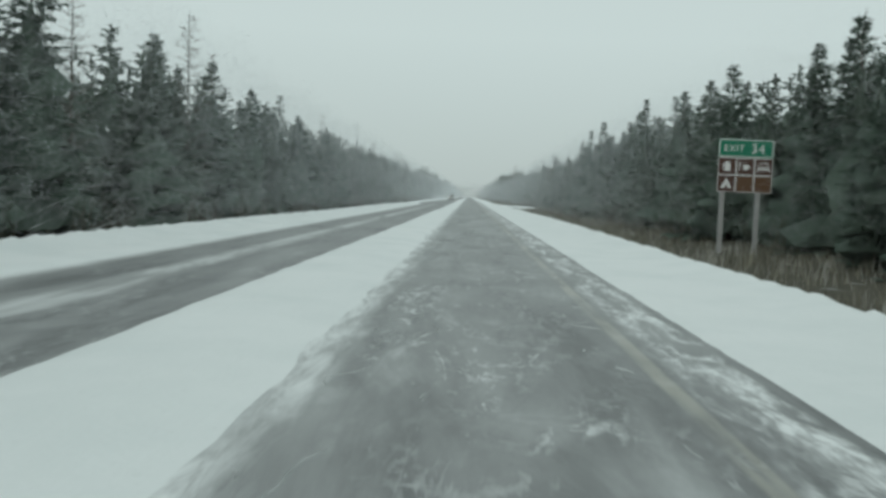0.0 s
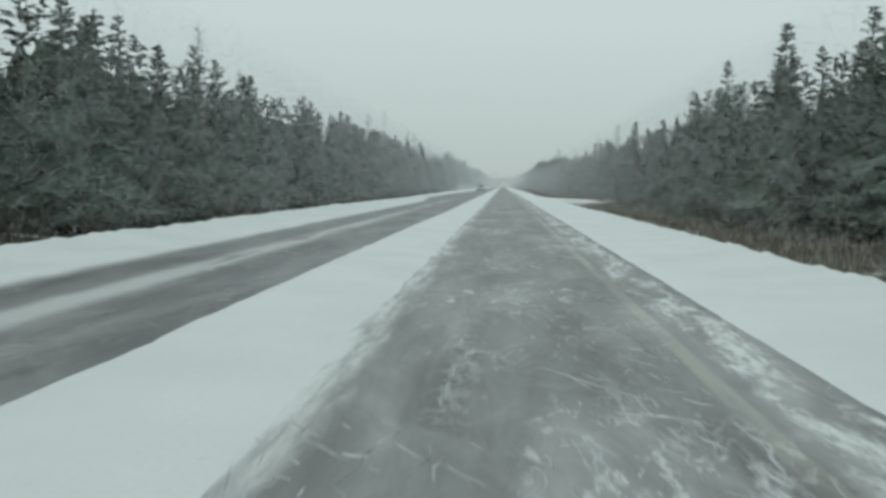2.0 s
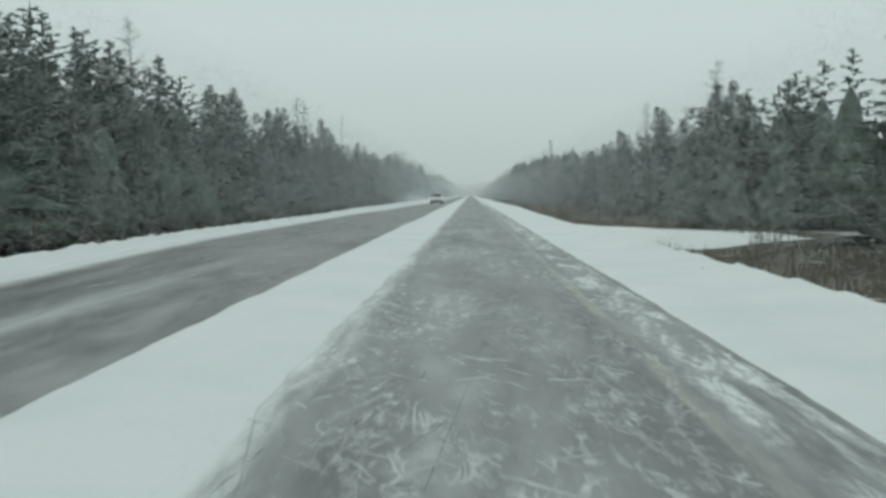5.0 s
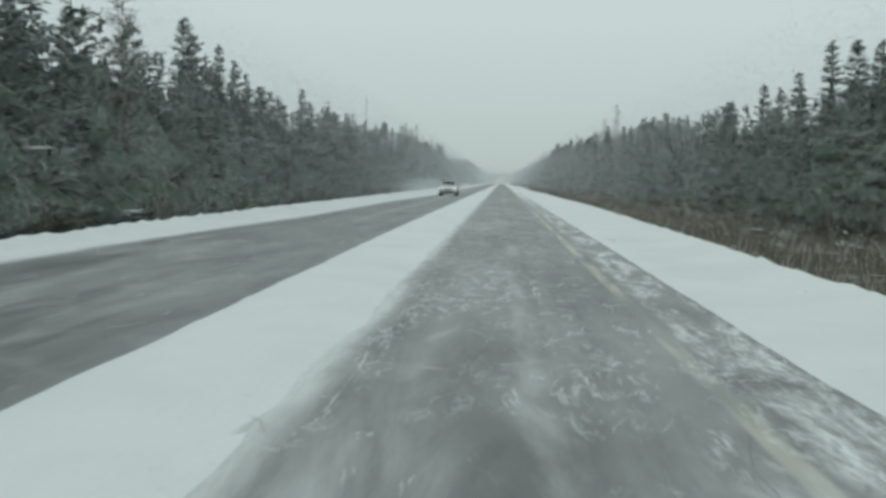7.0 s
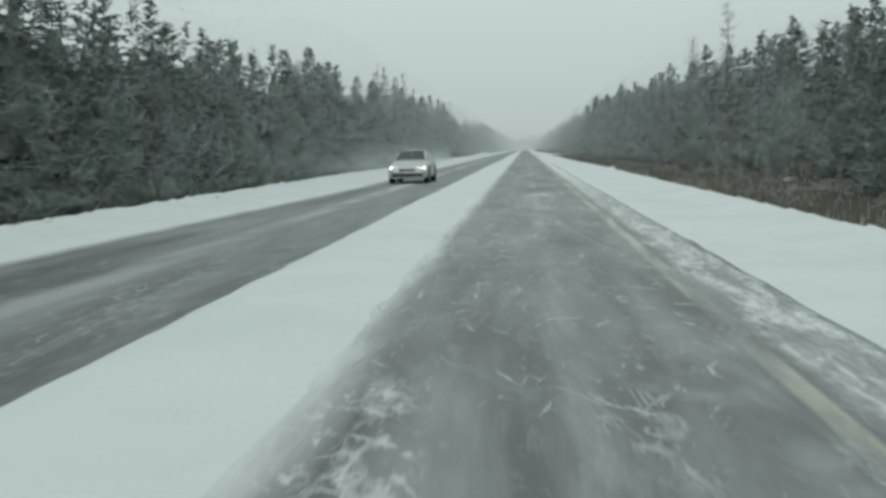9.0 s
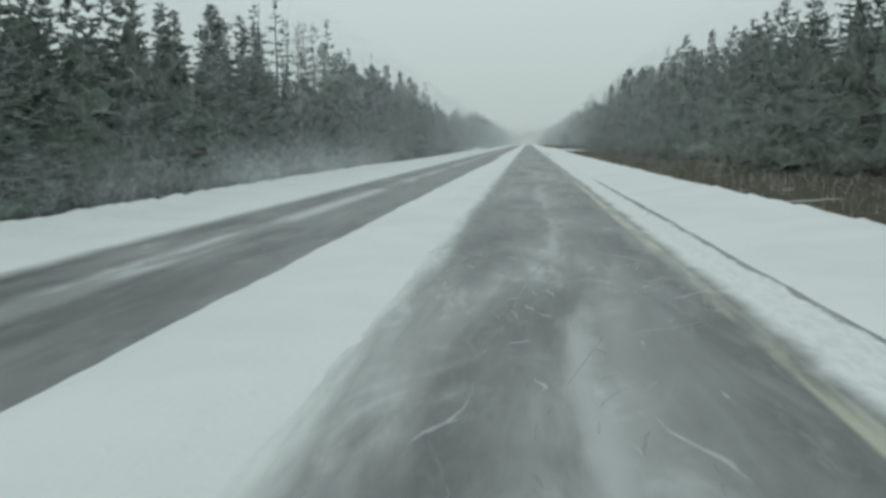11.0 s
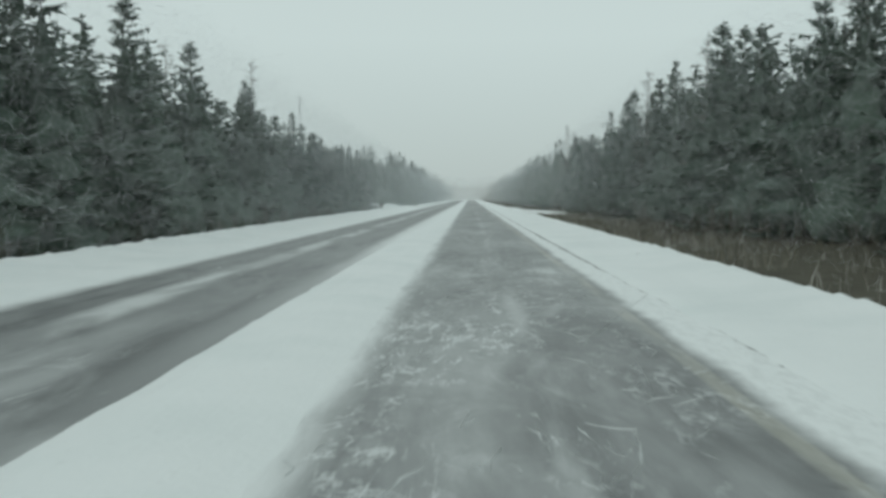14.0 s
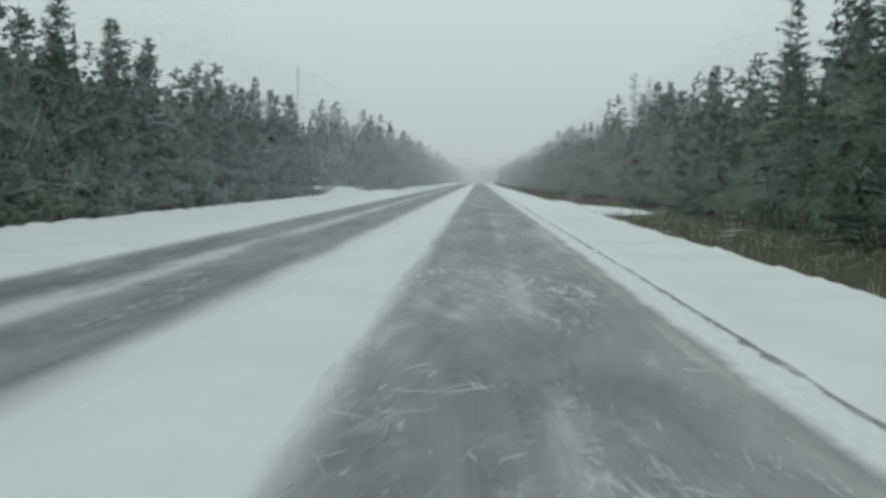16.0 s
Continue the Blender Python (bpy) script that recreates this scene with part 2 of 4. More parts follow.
def needle_material():
    m = Nodes("spruce_needles")
    info = m.nodes.new("ShaderNodeObjectInfo")
    c = m.mix(m.math("ADD", m.math("MULTIPLY", m.noise(0.9, 3), 0.5), m.math("MULTIPLY", m.noise(7.0, 4, 0.7), 0.5)), (0.086, 0.162, 0.110), (0.118, 0.200, 0.145))
    c = m.mix(m.math("MULTIPLY", info.outputs["Random"], 0.5), c, (0.092, 0.125, 0.085))
    # dark noise in the colour: painted shade of gaps between the needle tufts
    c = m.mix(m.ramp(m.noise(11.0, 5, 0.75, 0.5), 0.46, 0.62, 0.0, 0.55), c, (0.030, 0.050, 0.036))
    up = m.nodes.new("ShaderNodeSeparateXYZ")
    geo = m.nodes.new("ShaderNodeNewGeometry")
    m.links.new(geo.outputs["Normal"], up.inputs[0])
    flat = m.ramp(m.math("ABSOLUTE", up.outputs[2]), 0.75, 0.98)
    c = m.mix(m.math("MULTIPLY", m.math("MULTIPLY", flat, m.ramp(m.noise(3.0, 3), 0.52, 0.7)), 0.12), c, SNOW)
    # rime and blown snow caught among the needles, plus haze brightness painted in
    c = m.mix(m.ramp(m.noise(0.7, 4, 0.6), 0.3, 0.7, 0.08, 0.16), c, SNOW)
    m.done(c, 0.8, 0, 0.1)
    thin, both = m.nodes.new("ShaderNodeBsdfTranslucent"), m.nodes.new("ShaderNodeMixShader")
    m.links.new(c, thin.inputs["Color"])
    both.inputs["Fac"].default_value = 0.5
    m.links.new(m.bsdf.outputs[0], both.inputs[1])
    m.links.new(thin.outputs[0], both.inputs[2])
    m.links.new(both.outputs[0], m.out.inputs["Surface"])
    return m.mat


def bark_material(name, a, b):
    m = Nodes(name)
    return m.done(m.mix(m.noise(6, 5, 0.6, 0.4, m.scaled((1, 1, 0.25))), a, b), 0.85, 0, 0.15)


MAT_SNOW = snow_material("packed_snow")
MAT_ROAD = road_material()
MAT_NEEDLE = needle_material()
MAT_BARK = bark_material("grey_bark", (0.05, 0.045, 0.04), (0.14, 0.125, 0.11))
MAT_TWIG = bark_material("bare_twigs", (0.075, 0.065, 0.055), (0.16, 0.14, 0.12))
MAT_BIRCH = bark_material("pale_birch_bark", (0.16, 0.15, 0.14), (0.42, 0.41, 0.39))


def ground_material():
    m = Nodes("scrub_ground_with_snow")
    x = m.math("ABSOLUTE", m.axis(0))
    soil = m.mix(m.noise(1.2, 5), (0.060, 0.058, 0.046), (0.14, 0.132, 0.105))
    f = m.ramp(m.noise(0.55, 5, 0.6, 0.5), m.ramp(x, 13, 17, 0.60, 0.42), m.ramp(x, 13, 17, 0.74, 0.58), 0.0, 0.7)
    m.bump(m.noise(5, 4), 0.6, 0.05)
    return m.done(m.mix(f, soil, SNOW), 0.9, 0, 0.1)


def grass_material():
    m = Nodes("dry_grass")
    island = m.nodes.new("ShaderNodeNewGeometry").outputs["Random Per Island"]
    c = m.mix(island, (0.10, 0.098, 0.074), (0.30, 0.29, 0.23))
    return m.done(m.mix(m.ramp(m.noise(0.55, 3), 0.46, 0.62, 0, 0.75), c, (0.50, 0.50, 0.47)), 0.85, 0, 0.1)


MAT_GROUND = ground_material()
MAT_GRASS = grass_material()
MAT_BRUSH = bark_material("alder_twigs", (0.07, 0.07, 0.056), (0.165, 0.155, 0.125))
MAT_POST = bark_material("weathered_wood", (0.27, 0.275, 0.265), (0.42, 0.425, 0.415))
MAT_GREEN = plain("green_sign_sheeting", (0.012, 0.19, 0.11), 0.4, grain=0.12)
MAT_BROWN = plain("brown_sign_sheeting", (0.075, 0.035, 0.025), 0.45, grain=0.12)
MAT_BROWN_PLAIN = plain("faded_brown_sheeting", (0.12, 0.065, 0.035), 0.5, grain=0.15)
MAT_WHITE = plain("white_sign_sheeting", (0.72, 0.73, 0.72), 0.45, grain=0.08)
# steel of the far mast, its colour paled in place of haze
MAT_STEEL = plain("hazed_galvanised_steel", (0.46, 0.47, 0.48), 0.5, 0.6)
MAT_CAKED = plain("caked_snow", (0.52, 0.545, 0.545), 0.8, spec=0.2, grain=0.5, scale=3.5)
MAT_LUMP = snow_material("dirty_snow", 0.6)
MAT_PAINT = plain("silver_car_paint", (0.60, 0.62, 0.62), 0.35, 0.2, 0.5, 0.06)
MAT_BLACK = plain("black_plastic", (0.02, 0.021, 0.022), 0.55)
MAT_TYRE = plain("snowy_tyre_rubber", (0.035, 0.036, 0.037), 0.8, grain=0.4)
MAT_RIM = plain("grey_alloy", (0.25, 0.26, 0.26), 0.4, 0.7)
MAT_GLASS = plain("dark_car_glass", (0.045, 0.055, 0.055), 0.08, 0, 0.6, 0.05)
lamp_nodes = Nodes("lit_headlamp")
lamp_nodes.bsdf.inputs["Emission Color"].default_value = (1.0, 0.93, 0.78, 1)
lamp_nodes.bsdf.inputs["Emission Strength"].default_value = 9.0
MAT_LAMP = lamp_nodes.done((0.9, 0.9, 0.86), 0.2)
MAT_FLAKE = Nodes("airborne_snow").done((0.92, 0.94, 0.94), 0.9, 0, 0.0)


def loose_snow_material():
    """Fine airborne snow, lit through as well as from the front."""
    m = Nodes("loose_airborne_snow")
    m.done((0.90, 0.94, 0.96), 0.9, 0, 0.0)
    thin, lit = m.nodes.new("ShaderNodeBsdfTranslucent"), m.nodes.new("ShaderNodeMixShader")
    thin.inputs["Color"].default_value = (0.90, 0.94, 0.96, 1)
    lit.inputs["Fac"].default_value = 0.5
    m.links.new(m.bsdf.outputs[0], lit.inputs[1])
    m.links.new(thin.outputs[0], lit.inputs[2])
    m.links.new(lit.outputs[0], m.out.inputs["Surface"])
    return m.mat


MAT_LOOSE = loose_snow_material()

# ---- road, snow and ground ----
FAR = 1040.0
NEAR_END = 480.0
THICK = 620.0  # from here on the snowfall hides the road


def rows_along(y0, y1, near, far_step, turn=NEAR_END):
    a = np.arange(y0, turn, near)
    b = np.arange(turn, y1 + far_step, far_step)
    return np.concatenate([a, b])


ROAD_L, ROAD_R = -8.9, 2.75


CREST_L = ((0, -9.3), (17, -9.2), (60, -8.8), (93, -9.1), (120, -8.8), (184, -9.2), (214, -9.8), (285, -10.2), (305, -10.7), (322, -10.8), (342, -10.1), (357, -10.0), (380, -10.4), (400, -10.8))


def crest_right(y):
    return np.interp(y, (0, 24, 55, 88, 104, 135, 150, 163, 195, 215, 285, 310, 340, 400), (5.1, 5.2, 5.4, 5.3, 5.05, 4.95, 4.4, 4.4, 4.75, 5.0, 4.75, 4.5, 4.42, 4.4)) + 0.12 * vnoise(y / 23, 0.5, 3) + 0.05 * vnoise(y / 4.0, 0.5, 4) + 0.5 * side_bulge(y, 436)


def crest_left(y):
    return np.interp(y, *zip(*CREST_L)) + 0.15 * vnoise(y / 19, 0.5, 5) + 0.05 * vnoise(y / 3.5, 0.5, 6) - 0.7 * side_bulge(y, 456)


def side_bulge(y, at):
    return np.exp(-((np.asarray(y, float) - at) / 7.0) ** 2)


ys = rows_along(-60, FAR, 4, 8)
xs = np.linspace(ROAD_L, ROAD_R, 10)
X, Y = np.meshgrid(xs, ys)
road = tagged(sheet("road", X, Y, 0 * X, MAT_ROAD), "two-lane asphalt road dusted with blown snow", "road", kind="structure")

# the strip of snow left between the two lanes
ys = rows_along(-30, FAR, 0.35, 4)
u = np.linspace(0, 1, 23)
U, Y = np.meshgrid(u, ys)
left = np.interp(Y, (0, 8, 20, 44, 80, 97, 150, 163, 174, 200, 270, 300, 312, 332, 368, 380, 392), (-3.5, -3.48, -3.39, -3.26, -3.22, -3.08, -3.16, -3.22, -3.10, -3.24, -3.22, -3.2, -3.18, -2.98, -2.97, -2.85, -2.84)) + 0.015 * fractal(Y / 17, 0.5, 11) + 0.02 * fractal(Y / 0.9, 0.5, 12)
right = np.interp(Y, (0, 96, 180, 300), (-1.42, -1.42, -1.38, -1.42)) + 0.02 * fractal(Y / 20, 1.5, 13) + 0.014 * fractal(Y / 1.3, 0.5, 14)
X = left + (right - left) * U
rise = np.clip(U / 0.22, 0, 1) ** 0.8 * np.clip((1 - U) / 0.34, 0, 1) ** 0.9
Z = 0.085 * rise - 0.012 + (0.011 * fractal(X * 3.2, Y * 0.7, 15) + 0.006 * fractal(X * 9, Y * 2.1, 16)) * np.minimum(1, 0.35 + rise)
Z += 0.006 * fractal(X * 5.0, Y * 1.6, 18) * smooth(0.66, 0.9, U)
strip = tagged(sheet("snow_strip", X, Y, Z, MAT_SNOW), "strip of white packed snow between two road lanes", "snow", kind="structure")


def caked_snow():
    """Low ridges of snow stuck to the lanes: wandering strokes that branch off one another, some long straight ones and some across."""
    r = np.random.default_rng(77)
    n, k = 56000, 5
    own = r.random(n) < 0.88
    x = np.where(own, r.uniform(-1.3, 1.5, n), r.uniform(-6.6, -3.4, n))
    y = r.uniform(2, 420, n)
    thick = fractal(x / 1.6, y / 5.0, 78) + 0.8 * vnoise(x / 5, y / 13, 79)
    rough = np.interp(y, (0, 12, 26, 45, 68, 80, 98, 115, 150, 170, 182, 192, 214, 235, 258, 290, 302, 315, 332, 345, 358, 370, 386, 400),
                      (0.5, 0.6, 0.6, 0.75, 0.8, 0.15, 0.15, 0.4, 0.5, 0.6, 0.4, 1.0, 0.9, 0.3, 0.1, 0.35, 0.9, 1.1, 0.9, 0.5, 0.7, 1.1, 1.1, 0.9))
    keep = r.random(n) < rough * np.where(x > -2, 0.9, 0.35) * np.clip(0.25 + 0.75 * thick, 0.02, 1)
    x, y = x[keep], y[keep]
    n = len(x)
    kind = r.random(n)
    long, cross = kind < 0.012, (kind > 0.012) & (kind < 0.075)
    size = np.where(long, r.uniform(1.5, 5.0, n), np.where(cross, r.uniform(0.10, 0.45, n), np.exp(r.normal(-1.25, 0.55, n))))
    turn = np.where(long, r.choice([-1, 1], n) * r.uniform(0.02, 0.30, n), np.where(cross, r.choice([-1, 1], n) * r.uniform(0.9, 1.5, n), 0.35 * vnoise(x / 2.5, y / 6.0, 81) + 0.20 * r.normal(size=n)))
    wander = np.where(long, 0.02, np.where(cross, 0.2, 0.27))
    # half of them begin on another stroke near by
    order = np.argsort(y)
    x, y, size, turn, wander, cross = x[order], y[order], size[order], turn[order], wander[order], cross[order]
    to = np.clip(np.arange(n) + r.integers(-6, 7, n), 0, n - 1)
    join = (r.random(n) < 0.5) & (np.abs(x[to] - x) < 0.8) & (np.abs(y[to] - y) < 1.5)
    x, y = np.where(join, x[to] + r.normal(0, 0.04, n), x), np.where(join, y[to] + r.normal(0, 0.2, n), y)
    V = np.zeros((n, k, 3, 3))
    wide = r.uniform(0.0015, 0.0065, n) * r.uniform(0.4, 1.6, n)
    bend = np.zeros(n)
    for i in range(k):
        bend = 0.55 * bend + wander * r.normal(size=n)
        a = turn + bend
        w = wide * (0.25, 0.9, 1.0, 0.9, 0.15)[i] * r.uniform(0.5, 1.5, n) * (1 + 1.8 * np.abs(np.sin(a)))
        for j, e in enumerate((-1, 0, 1)):
            V[:, i, j] = np.stack([x + np.cos(a) * w * e, y - np.sin(a) * w * e, np.full(n, -0.001 if e else 0.007)], -1)
        x, y = x + size / (k - 1) * np.sin(a), y + size / (k - 1) * np.cos(a)
    i = np.arange(n)[:, None, None] * 3 * k
    q = np.array([[a * 3 + b, a * 3 + b + 1, a * 3 + b + 4, a * 3 + b + 3] for a in range(k - 1) for b in range(2)])[None]
    return new("caked_snow", fast_mesh("caked_snow", V.reshape(-1, 3), (i + q).reshape(-1, 4), MAT_CAKED))


tagged(caked_snow(), "thin white ridges of snow caked on the asphalt", "snow", kind="stuff")


def bank(name, inner, crest, outer, seed, top, label):
    """Ploughed snow from the road's edge up to a crusty crest, then down into the ditch."""
    u = np.concatenate([np.linspace(0, 0.72, 11), np.linspace(0.76, 1.0, 9), np.linspace(1.06, 1.3, 5)])
    U, Y = np.meshgrid(u, rows_along(-30, FAR, 0.35, 4))
    I, C, O = inner(Y), crest(Y), outer(Y)
    X = np.where(U <= 1, I + (C - I) * U, C + (O - C) * (U - 1) / 0.3)
    top = top + 0.12 * (side_bulge(Y, 436) + side_bulge(Y, 150)) * (seed == 23) + 0.50 * side_bulge(Y, 456) * (seed == 28)
    rise = 0.05 * smooth(0.0, 0.1, U) + (top - 0.05) * smooth(0.45, 1.0, U)
    lumps = fractal(X * 4.5, Y * 3.6, seed + 2) * 0.055 * np.exp(-((U - 0.98) / 0.06) ** 2)
    Z = np.where(U <= 1, rise, top - 0.9 * smooth(1.0, 1.3, U)) + lumps - 0.02 * (U < 0.02)
    Z = Z + 0.010 * fractal(X * 0.9, Y * 0.35, seed) * smooth(0, 0.2, U)
    return tagged(sheet(name, X, Y, Z, MAT_SNOW), label, "snow bank", kind="structure")


bank("snow_bank_right", lambda y: np.interp(y, (0, 60, 190, 300, 340, 380), (2.40, 2.35, 2.34, 2.28, 2.24, 2.14)) + 0.015 * fractal(y / 6, 0.5, 21) + 0.025 * fractal(y / 0.8, 0.5, 22), crest_right,
     lambda y: crest_right(y) + 1.6, 23, 0.16, "low white snow bank along the road shoulder")
bank("snow_bank_left", lambda y: -6.9 - 0.7 * smooth(120, 150, y) * (2 - smooth(185, 205, y) - smooth(225, 255, y)) + 0.12 * fractal(y / 9, 0.5, 26) + 0.05 * fractal(y / 0.9, 0.5, 27), crest_left,
     lambda y: crest_left(y) - 1.6, 28, 0.22, "low white snow bank along the oncoming lane")


def ground_height(x, y):
    """Ditch on both sides, then level forest floor; a far rise closes the view."""
    x = np.asarray(x, float)
    d = np.where(x > 0, x - 5.0, np.interp(y, *zip(*CREST_L)) - x)
    z = -0.6 * smooth(-1.0, 2.2, d) + 0.35 * smooth(4, 9, d) + 0.12 * fractal(x / 3, np.asarray(y, float) / 3, 31) * smooth(0, 3, d)
    return z - 0.5 * (1 - smooth(-1.5, 0.5, d))


xs = np.concatenate([[-2500, -900, -300, -120, -60], np.linspace(-40, -8.5, 34), [-7, -2, 2], np.linspace(4.2, 40, 38), [60, 120, 300, 900, 2500]])
ys = np.concatenate([[-600, -200, -90], np.arange(-60, 500, 2.0), np.arange(500, 1080, 10.0), [1150, 1300, 1700, 2700]])
X, Y = np.meshgrid(xs, ys)
tagged(sheet("ground", X, Y, ground_height(X, Y), MAT_GROUND), "brown scrubby ground patched with snow", "ground", kind="structure")


def side_track(x0, x1, y, width, level=0.10, fall=0.0):
    """A snow-covered track that leaves the road on a low bank of its own."""
    u = np.linspace(-1, 1, 13)
    U, X = np.meshgrid(u, np.linspace(x0, x1, 40))
    Y = y + U * width + 0.4 * vnoise(X / 5, U, 91)
    Z = level - fall * np.abs(X - (x0 if x0 > 0 else x1)) - 1.3 * smooth(0.55, 1.0, np.abs(U)) + 0.05 * fractal(X / 1.5, Y / 1.5, 92)
    return tagged(sheet("side_track", X, Y, Z, MAT_SNOW), "snow-covered side track leading into the forest", "track", kind="structure")


side_track(4.1, 42, 160, 5, 0.10, 0.035)
side_track(4.6, 42, 445, 4, 0.06, 0.075)
side_track(-42, -10.6, 462, 6, 0.62)


# ---- trees ----
SKY_L = ((0, 10.2), (30, 9.6), (38, 8.4), (50, 9.2), (62, 8.5), (74, 8.5), (86, 8.6), (98, 8.4), (110, 8.0), (122, 7.9), (134, 8.4), (160, 8.6), (182, 8.6), (206, 9.0), (218, 8.8), (230, 8.1), (254, 7.9), (266, 8.3), (278, 9.0), (290, 9.0), (302, 8.2), (314, 9.8), (326, 9.6), (338, 9.9), (350, 10.0), (362, 10.5), (374, 10.0), (386, 9.8), (398, 9.3), (410, 9.3), (418, 8.0), (428, 7.7), (438, 7.8), (446, 8.6), (458, 8.9), (470, 9.4), (482, 9.4))
SKY_R = ((0, 7.8), (30, 7.8), (38, 9.8), (50, 9.0), (62, 9.8), (74, 9.5), (86, 10.1), (98, 9.2), (110, 10.0), (122, 9.3), (130, 8.0), (146, 8.6), (170, 8.1), (182, 8.7), (194, 8.8), (206, 8.2), (218, 7.2), (230, 6.8), (242, 7.6), (254, 8.0), (266, 8.3), (278, 9.4), (290, 9.4), (314, 9.2), (326, 8.9), (338, 10.1), (350, 10.2), (362, 10.0), (374, 10.6), (386, 10.9), (398, 11.4), (410, 10.8), (422, 10.3), (434, 9.9), (446, 9.9), (458, 9.9), (470, 10.6), (482, 10.2))


def forest_height(side, y):
    rows = SKY_L if side < 0 else SKY_R
    return float(np.interp(y, [a for a, b in rows], [b for a, b in rows])) * 1.03


def edge_of_forest(side, y):
    return 14.6 if side < 0 else 14.0


def spruce_arrays(width, rng, whorls, boughs, sprigs, bare=0.04, core=0.55, rows=15, facets=10, wide=1.0):
    """A spruce crown one metre high: whorls of curved boughs, each a spray of pointed side sprigs and hanging ones, round a dense core."""
    V, F = [], []

    def tri(a, b, c):
        k = len(V)
        V.extend((a, b, c))
        F.append((k, k + 1, k + 2))

    up = Vector((0, 0, 1))
    bias, lop, power = rng.uniform(0, 6.28), rng.uniform(0.0, 0.25), rng.uniform(0.80, 0.98)
    rings, n = [], facets
    for i in range(rows if core else 0):
        f = 0.78 * i / (rows - 1)
        r = core * 1.2 * width * (1 - f) ** power * (1.15 if i % 2 else 0.80) * (1 - 0.85 * (f / 0.78) ** 2.5) + 0.002
        rings.append([Vector((math.cos(a) * q, math.sin(a) * q, bare + (0.985 - bare) * f + rng.uniform(-0.03, 0.015)))
                      for a, q in ((6.283 * j / n + 0.5 * i, r * rng.uniform(0.55, 1.2)) for j in range(n))])
    for lo, hi in zip(rings, rings[1:]):
        for j in range(n):
            tri(lo[j], lo[(j + 1) % n], hi[j])
            tri(lo[(j + 1) % n], hi[(j + 1) % n], hi[j])
    for i in range(whorls):
        f = 1 - (1 - min(max((i + rng.uniform(-0.25, 0.25)) / whorls, 0.0), 0.98)) ** 1.25
        z = bare + (0.985 - bare) * f
        span = 1.2 * width * (1 - f) ** power + 0.012
        turn = rng.uniform(0, 6.28)
        n = boughs if f < 0.7 else max(4, boughs - 1)
        stretch = rng.uniform(0.82, 1.15)
        for b in range(n):
            if rng.random() < 0.07:
                continue
            a = turn + 6.283 * b / n + rng.uniform(-0.35, 0.35)
            long = span * stretch * rng.uniform(0.62, 1.16) * (1 + lop * math.cos(a - bias))
            d = Vector((math.cos(a), math.sin(a), 0))
            s = Vector((-d.y, d.x, 0))
            rise = -0.42 + 0.85 * f ** 1.8 + rng.uniform(-0.12, 0.12)
            curl = 0.26 - 0.2 * f
            root = Vector((0, 0, z + rng.uniform(-0.35, 0.35) / whorls))

            def along(g):
                return root + d * (long * g) + up * (long * (rise * g + curl * g * g))

            w = (0.06 * long + 0.0035) * wide
            tri(along(0.45) - s * w, along(0.45) + s * w, along(1.06))
            m = max(min(sprigs, 6), round(sprigs * (0.40 + 0.60 * long / width)))
            for k in range(m):
                g = 0.22 + 0.76 * (k + rng.uniform(0.1, 0.9)) / m
                p = along(g)
                ln = (0.33 * long * (1.12 - g) + 0.014) * rng.uniform(0.65, 1.35)
                wd = (0.25 * ln + 0.0024) * wide
                q = p + s * ((1 if k % 2 else -1) * ln) + d * (ln * rng.uniform(0.5, 1.0)) + up * (ln * rng.uniform(-0.45, 0.15))
                tri(p - d * wd - up * (wd * rng.uniform(0.0, 0.9)), p + d * wd, q)
                if k % (3 if f < 0.6 else 2) == 0:
                    h = ln * rng.uniform(0.5, 0.9)
                    e = d * rng.uniform(0.3, 1) + s * rng.uniform(-1, 1)
                    tri(p - e * wd * 0.9, p + e * wd * 0.9, p - up * h + d * (0.3 * h))
    for s in (Vector((1, 0, 0)), Vector((0, 1, 0))):
        tri(Vector((0, 0, 0.90)) - s * 0.006 * wide, Vector((0, 0, 0.90)) + s * 0.006 * wide, Vector((0, 0, 1.0)))
    return V, F


def leafy(mesh):
    """Shade a crown as one soft mass: its surface directions lean outward from the trunk and up."""
    n = [Vector((v.co.x, v.co.y, 0)).normalized() + Vector((0, 0, 0.8)) for v in mesh.vertices]
    mesh.normals_split_custom_set_from_vertices([q.normalized() for q in n])
    return mesh


def trunk_bmesh(height, radius, sides=6, lean=0.0):
    bm = bmesh.new()
    rings = []
    for k in range(6):
        f = k / 5
        r = radius * (1 - 0.93 * f)
        rings.append([bm.verts.new((r * math.cos(6.283 * j / sides) + lean * f * f, r * math.sin(6.283 * j / sides), height * f - 0.3 * (k == 0))) for j in range(sides)])
    for a, b in zip(rings, rings[1:]):
        for j in range(sides):
            bm.faces.new((a[j], a[(j + 1) % sides], b[(j + 1) % sides], b[j]))
    return bm


def spruce(width, seed, levels, boughs, sprigs, core, label):
    """A spruce one metre high in its own measure, with a trunk and a crown; it is scaled where it stands."""
    rng = random.Random(seed)
    tree = new("spruce_tree")
    part("trunk", trunk_bmesh(0.97, 0.013), MAT_BARK, tree)
    v, f = spruce_arrays(width, rng, levels, boughs, sprigs, core=core)
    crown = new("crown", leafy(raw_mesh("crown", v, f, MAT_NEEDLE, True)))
    crown.parent = tree
    return tagged(tree, label, "tree", "roadside trees")


